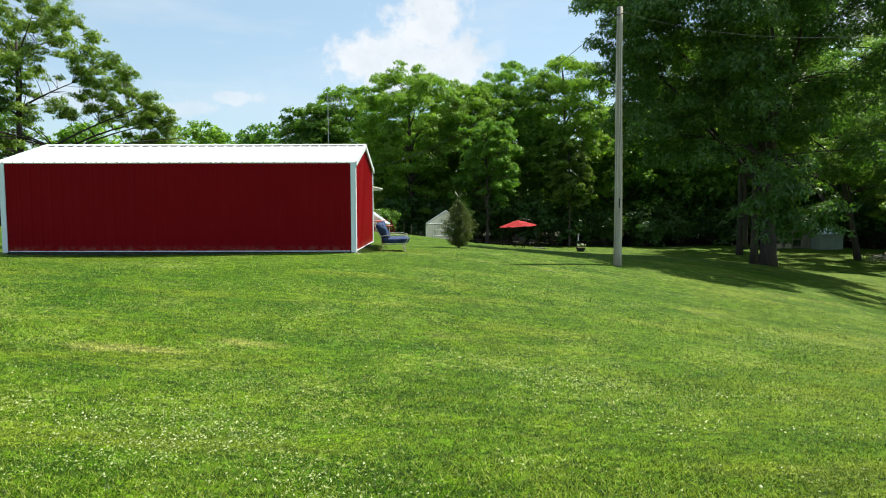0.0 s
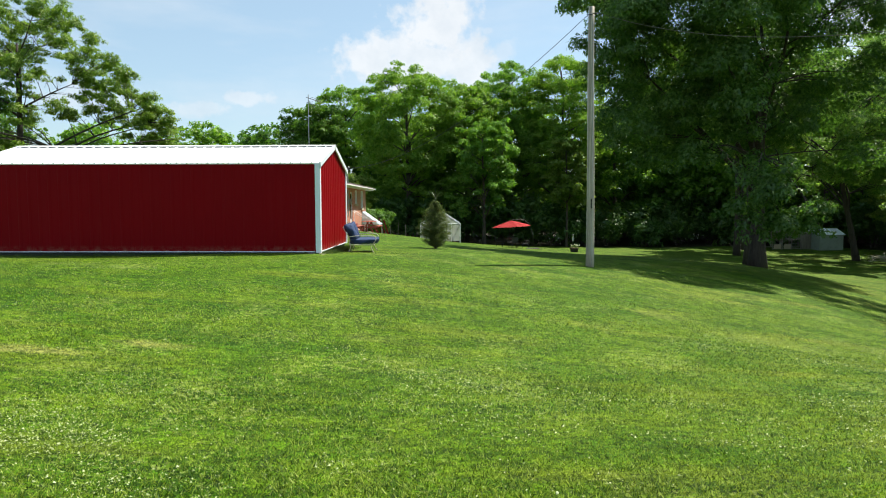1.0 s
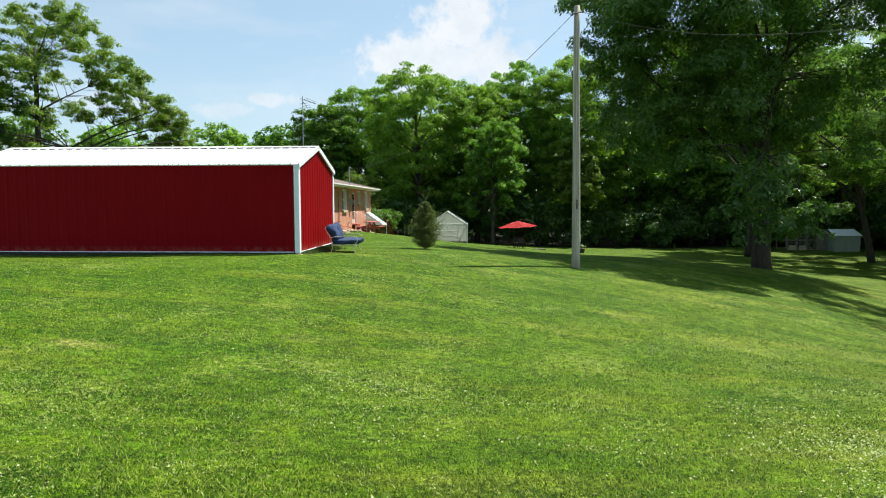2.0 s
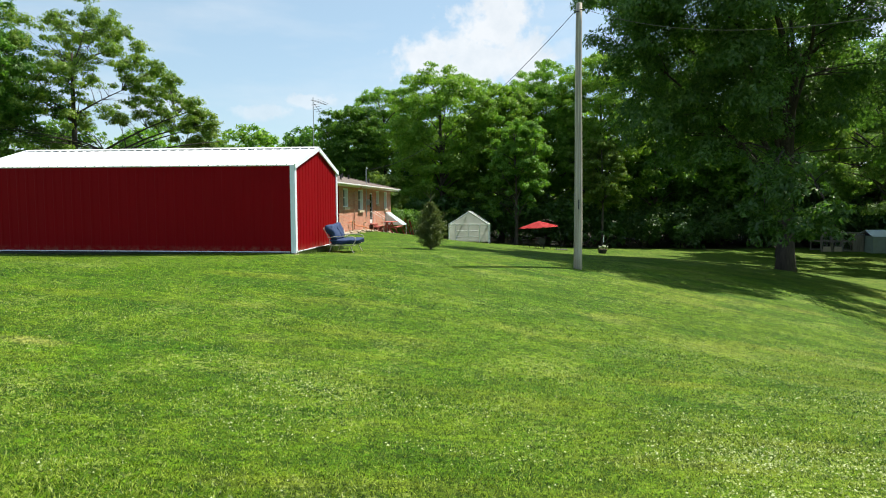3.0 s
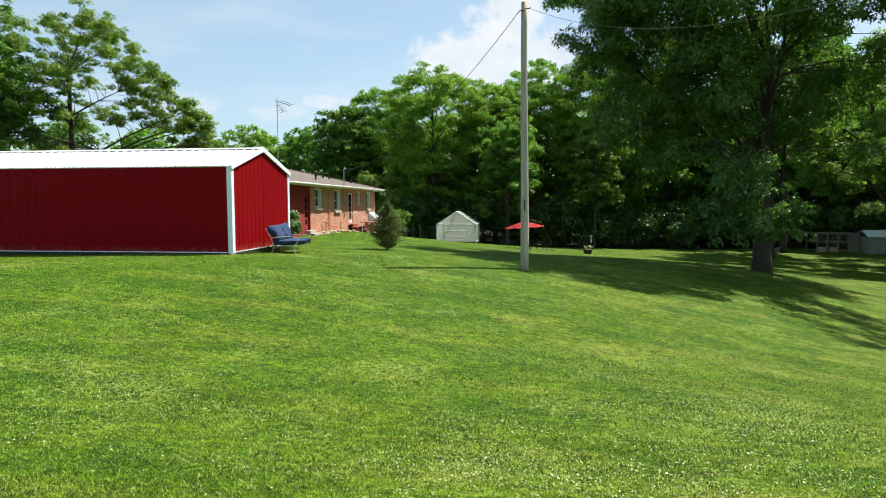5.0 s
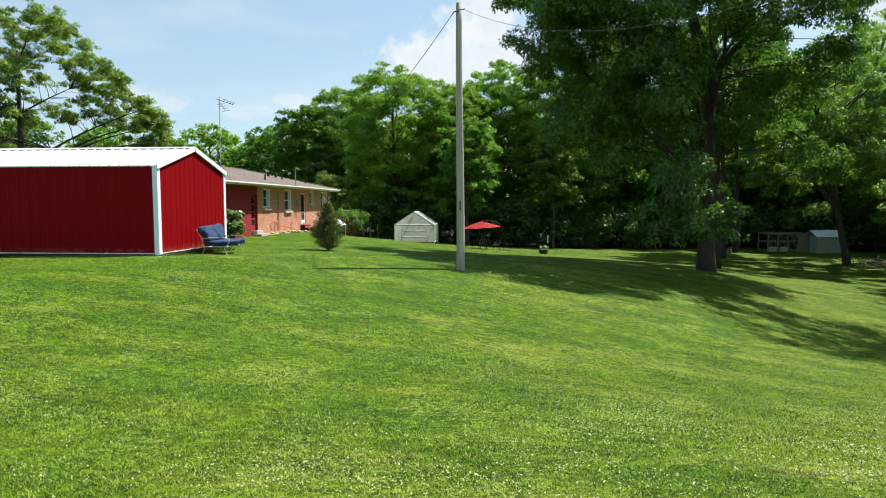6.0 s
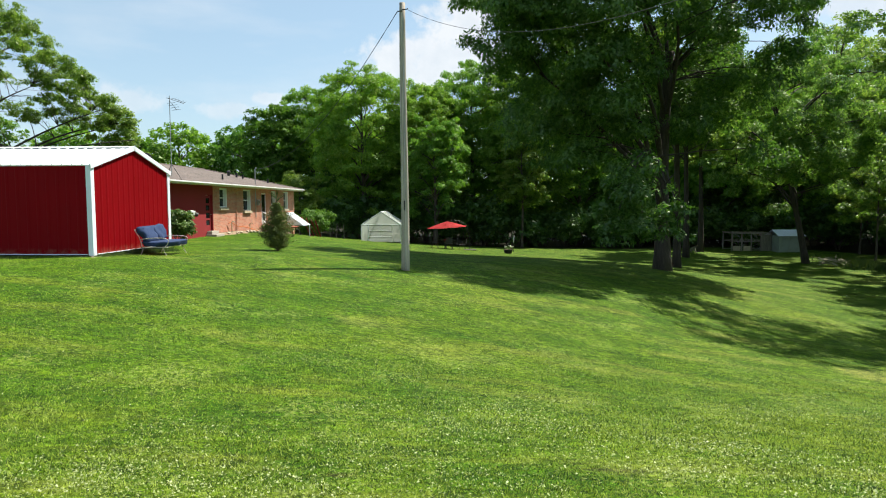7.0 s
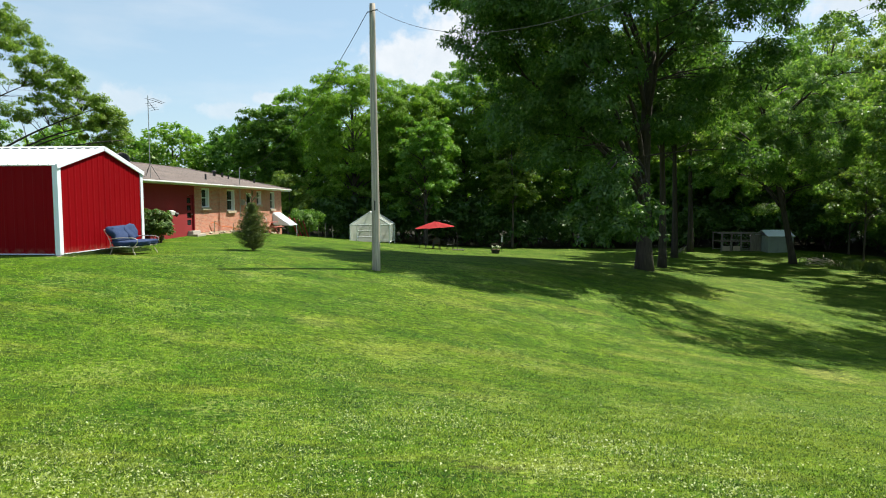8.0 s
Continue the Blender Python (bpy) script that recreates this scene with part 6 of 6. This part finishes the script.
# ---- wire run and small shed at the wood's edge ----
def build_run():
    x0, x1, y0, y1 = 33.2, 36.9, 63.4, 65.6
    zb = ground_z(35, 64)
    r = thing("poultry_run", "grey timber and wire poultry run", "poultry run", (x0, y0, zb))
    W, D, H = x1 - x0, y1 - y0, 1.75
    for k in range(5):
        xx = W * k / 4
        for yy in (0, D):
            part("post", boxed((xx - 0.045, yy - 0.045, -0.2), (xx + 0.045, yy + 0.045, H)), OLD_WOOD, r)
    for yy in (0, D):
        for zz in (0.05, 0.9, H - 0.08):
            part("rail", boxed((0, yy - 0.03, zz), (W, yy + 0.03, zz + 0.08)), OLD_WOOD, r)
    for xx in (0, W):
        for zz in (0.9, H - 0.08):
            part("rail", boxed((xx - 0.03, 0.05, zz), (xx + 0.03, D - 0.05, zz + 0.08)), OLD_WOOD, r)
    for k in range(6):
        part("roof_slat", boxed((-0.1, D * k / 5 - 0.05, H + 0.002), (W + 0.1, D * k / 5 + 0.05, H + 0.04)), OLD_WOOD, r)
    bm = bmesh.new()
    for k in range(38):
        xx = W * k / 37
        tube(bm, [(xx, -0.05, 0.1), (xx, -0.05, H - 0.05)], 0.004, 3)
    for k in range(15):
        zz = 0.12 + 1.58 * k / 14
        tube(bm, [(0, -0.05, zz), (W, -0.05, zz)], 0.004, 3)
    part("wire_netting", bm, GREY_METAL, r)
    for a, b in ((0.1, 0.8), (1.1, 1.75)):
        part("low_board", boxed((a, -0.08, 0.02), (b, -0.055, 0.5)), PALE_STONE, r)
    for k in range(6):
        part("upright_board", boxed((2.75 + 0.16 * k, -0.085, 0.02), (2.75 + 0.16 * k + 0.145, -0.056, 1.62)), OLD_WOOD, r)
    s = thing("garden_shed", "small grey-green shed with a pale metal roof", "shed", (37.0, 62.0, ground_z(38, 62.5)))
    w, d, h = 2.3, 2.6, 1.55
    m = Matrix(((1, 0, 0, 0), (0, 0, -1, 0), (0, 1, 0, 0), (0, 0, 0, 1)))
    part("front_wall", wall(bmesh.new(), m, 0, w, -0.3, h, [(0.2, 0.95, 0.02, 1.4)], 0.06), GREEN_SIDING, s)
    part("shed_door", boxed((0.22, 0.01, 0.03), (0.93, 0.05, 1.39), 0.004), GREEN_SIDING, s)
    part("rear_wall", boxed((0, d - 0.06, -0.3), (w, d, h)), GREEN_SIDING, s)
    part("side_wall", boxed((0, 0.061, -0.3), (0.06, d - 0.061, h)), GREEN_SIDING, s)
    part("side_wall", boxed((w - 0.06, 0.061, -0.3), (w, d - 0.061, h)), GREEN_SIDING, s)
    sl = math.hypot(d / 2 + 0.12, 0.55)
    c, n = (d / 2 + 0.12) / sl, 0.55 / sl
    for sgn in (1, -1):
        mm = Matrix(((1, 0, 0, -0.12), (0, c, -n, -0.12), (0, n, c, h - 0.02), (0, 0, 0, 1)))
        if sgn < 0:
            mm = Matrix.Translation((w, d, 0)) @ pose(0, 0, 0, 0, 0, 180) @ mm
        part("roof_sheet", ribbed(bmesh.new(), mm, 0, w + 0.24, 0, lambda u: sl, 0.2, 0.02, 0.05, 0.02), WHITE_STEEL, s)


build_run()


# ---- tall weeds on the bank and pale fallen sticks ----
def build_weeds():
    rng = np.random.default_rng(6)
    n = 11000
    u, w = rng.random(n), rng.normal(size=n)
    x = 38.2 + 8 * u + 1.0 * w
    y = 54.0 - 17.0 * u + 1.8 * rng.normal(size=n)
    keep = (x - 33.8) + 0.35 * (y - 36) > 1.0
    x, y = x[keep], y[keep]
    n = len(x)
    z = land(x, y)
    h = 0.42 * rng.uniform(0.3, 1.3, n)
    a, b = rng.uniform(0, 6.28, n), rng.uniform(0, 6.28, n)
    base = np.stack([x, y, z - 0.02], 1)
    side = np.stack([np.cos(a), np.sin(a), 0 * a], 1) * 0.022
    tip = base + np.stack([np.cos(b) * h * 0.4, np.sin(b) * h * 0.4, h], 1)
    ob = from_arrays("tall_weeds", np.stack([base - side, base + side, tip], 1).reshape(-1, 3), np.arange(3 * n).reshape(-1, 3), LEAF_WEED)
    tagged(ob, "tall unmown weeds along the bank", "weeds", kind="stuff")
    s = thing("brush_pile", "low pile of pale fallen sticks by the trunk", "brush pile", (37.2, 53.0, ground_z(37.2, 53.0)))
    for k in range(22):
        a = rng.uniform(0, 3.14)
        c = Vector((rng.normal() * 0.8, rng.normal() * 0.5, rng.uniform(0.0, 0.35)))
        d = Vector((math.cos(a), math.sin(a), rng.uniform(-0.15, 0.5))) * float(rng.uniform(0.4, 1.1))
        part("stick", tube(bmesh.new(), [c - d, c + Vector((0, 0, 0.05)), c + d], 0.018, 5), POLE_WOOD, s)


build_weeds()


def build_branch_pile():
    """Grey cut branches heaped at a trunk's foot."""
    rng = np.random.default_rng(31)
    x, y = 28.9, 61.6
    s = thing("branch_pile", "loose heap of grey cut branches at a trunk's foot", "branch pile", (x, y, ground_z(x, y)))
    for k in range(9):
        a = float(rng.uniform(0, 6.28))
        c = Vector((rng.normal() * 0.35, rng.normal() * 0.3, rng.uniform(0.1, 0.55)))
        d = Vector((math.cos(a), math.sin(a), rng.uniform(0.2, 1.1))) * float(rng.uniform(0.3, 0.6))
        part("branch", tube(bmesh.new(), [c - d * 0.8, c + Vector((0, 0, 0.04)), c + d], [0.035, 0.028, 0.018], 6), OLD_WOOD, s)


build_branch_pile()


# ---- rubble and uncut grass along the barn's foot ----
def build_barn_foot():
    rng = np.random.default_rng(23)
    for k in range(34):
        x, y = -2.5 + rng.uniform(-0.45, 0.3), 18.62 + rng.uniform(-0.22, 1.5) * rng.random()
        st = thing("stone", "small pale stone by the barn's corner", "stone", (x, y, ground_z(x, y)), float(rng.uniform(0, 360)), "stones by the barn")
        bm = bmesh.new()
        bmesh.ops.create_icosphere(bm, subdivisions=2, radius=1.0, matrix=Matrix.Diagonal((rng.uniform(0.04, 0.1), rng.uniform(0.04, 0.08), rng.uniform(0.025, 0.05), 1)))
        for v in bm.verts:
            v.co *= 1 + 0.25 * noise.noise(v.co * 22 + Vector((k, 0, 0)))
        part("rock", bm, PALE_STONE, st)
    n = 5200
    u = rng.random(n)
    gable = rng.random(n) < 0.55
    x = np.where(gable, -2.50 + np.abs(rng.normal(size=n)) * 0.16, -12.9 + 10.3 * u)
    y = np.where(gable, 18.6 + 4.7 * u, 18.62 - np.abs(rng.normal(size=n)) * 0.08)
    z = land(x, y)
    h = 0.13 * rng.uniform(0.3, 1.4, n) * np.where(gable, 1.0, 0.55)
    a, b = rng.uniform(0, 6.28, n), rng.uniform(0, 6.28, n)
    base = np.stack([x, y, z - 0.02], 1)
    side = np.stack([np.cos(a), np.sin(a), 0 * a], 1) * 0.008
    tip = base + np.stack([np.cos(b) * h * 0.5, np.sin(b) * h * 0.5, h], 1)
    ob = from_arrays("uncut_grass", np.stack([base - side, base + side, tip], 1).reshape(-1, 3), np.arange(3 * n).reshape(-1, 3), LEAF_WEED)
    tagged(ob, "uncut grass along the foot of the barn", "grass", kind="stuff")


build_barn_foot()


# ---- grass blades and clover on the near lawn ----
def swell(x, y):
    z = land(x, y)
    for xa, ya, amp, wid in ((3.0, 7.0, 0.02, 1.7), (9.0, 11.0, 0.025, 2.3)):
        z = z + amp * np.sin(x / wid + xa) * np.sin(y / (wid * 0.8) + ya)
    return z


def near_lawn(rng, count, y_near, y_far):
    """Plan places on the near lawn, thinning out evenly with distance from the walk."""
    y = y_near * (y_far / y_near) ** (rng.random(count) ** 1.2)
    lo, hi = -0.78 * y - 1.0, 10.5 + 0.78 * y
    return lo + (hi - lo) * rng.random(count), y


def blades(name, seed, count, y_near, y_far, tall, wide):
    rng = np.random.default_rng(seed)
    x, y = near_lawn(rng, count, y_near, y_far)
    z = swell(x, y)
    patch = 0.8 + 0.25 * np.sin(x * 0.9 + 1.3 * np.sin(y * 0.7)) * np.sin(y * 1.9 + np.sin(x * 0.6)) + 0.3 * rng.random(count)
    far = np.clip(y / 5.0, 1, 4)
    h = tall * patch * rng.uniform(0.5, 1.25, count) * np.clip(1.25 - 0.045 * y, 0.2, 1.0) * far ** 0.15
    a = rng.uniform(0, 2 * np.pi, count)
    w = wide * rng.uniform(0.6, 1.3, count) * far ** 0.8
    lean = h * rng.uniform(0.5, 2.4, count)
    b = rng.uniform(0, 2 * np.pi, count)
    base = np.stack([x, y, z - 0.012], 1)
    side = np.stack([np.cos(a), np.sin(a), 0 * a], 1) * w[:, None] * 0.5
    tip = base + np.stack([np.cos(b) * lean, np.sin(b) * lean, h + 0.012], 1)
    v = np.stack([base - side, base + side, tip], 1).reshape(-1, 3)
    ob = from_arrays(name, v, np.arange(3 * count).reshape(-1, 3), BLADES)
    return tagged(ob, "short mown grass blades of mixed greens", "grass", kind="stuff")


blades("grass", 3, 520000, 3.4, 24.0, 0.024, 0.0095)


def clover(seed, count):
    """White clover heads, gathered in drifts."""
    rng = np.random.default_rng(seed)
    x, y = near_lawn(rng, count * 11, 3.4, 21.0)
    u, w = x + 0.9 * np.sin(y * 0.8 + 1.0), y + 0.9 * np.sin(x * 0.7)
    drift = np.sin(u * 0.75 + 0.4) * np.sin(w * 0.9 + 0.8) + 0.7 * np.sin(u * 1.9 + w) * np.sin(w * 2.3 - u * 0.6) + 0.4 * np.sin(u * 4.7) * np.sin(w * 5.1)
    near = np.clip((7.5 - y) / 3.5, 0, 1) * np.clip((-x - 0.3) / 1.5, 0, 1) * 0.5
    east = np.clip((x + 2.0) / 12.0, 0.0, 1.0) * np.clip(1.4 - np.abs(y - 8.0) / 6.0, 0.0, 1.0) * 0.85
    keep = rng.random(len(x)) < np.clip((drift * 0.8 + east + near - 0.25) * 0.6, 0.0, 1) ** 1.3 + 0.03
    x, y = x[keep][:count], y[keep][:count]
    n = len(x)
    z = swell(x, y) + rng.uniform(0.006, 0.032, n)
    r = 0.0038 + 0.0078 * rng.random(n) ** 2.0
    o = np.array([(1, 0, -0.3), (-0.5, 0.87, -0.3), (-0.5, -0.87, -0.3), (0, 0, 0.6)])
    f = np.array([(0, 1, 3), (1, 2, 3), (2, 0, 3)])
    v = (np.stack([x, y, z], 1)[:, None] + (o[None] + 0.28 * rng.normal(size=(n, 4, 3))) * r[:, None, None]).reshape(-1, 3)
    q = (f[None] + 4 * np.arange(n)[:, None, None]).reshape(-1, 3)
    tagged(from_arrays("clover_flowers", v, q, CLOVER_HEAD), "small white clover flower heads in the lawn", "clover", kind="stuff")


clover(12, 36000)
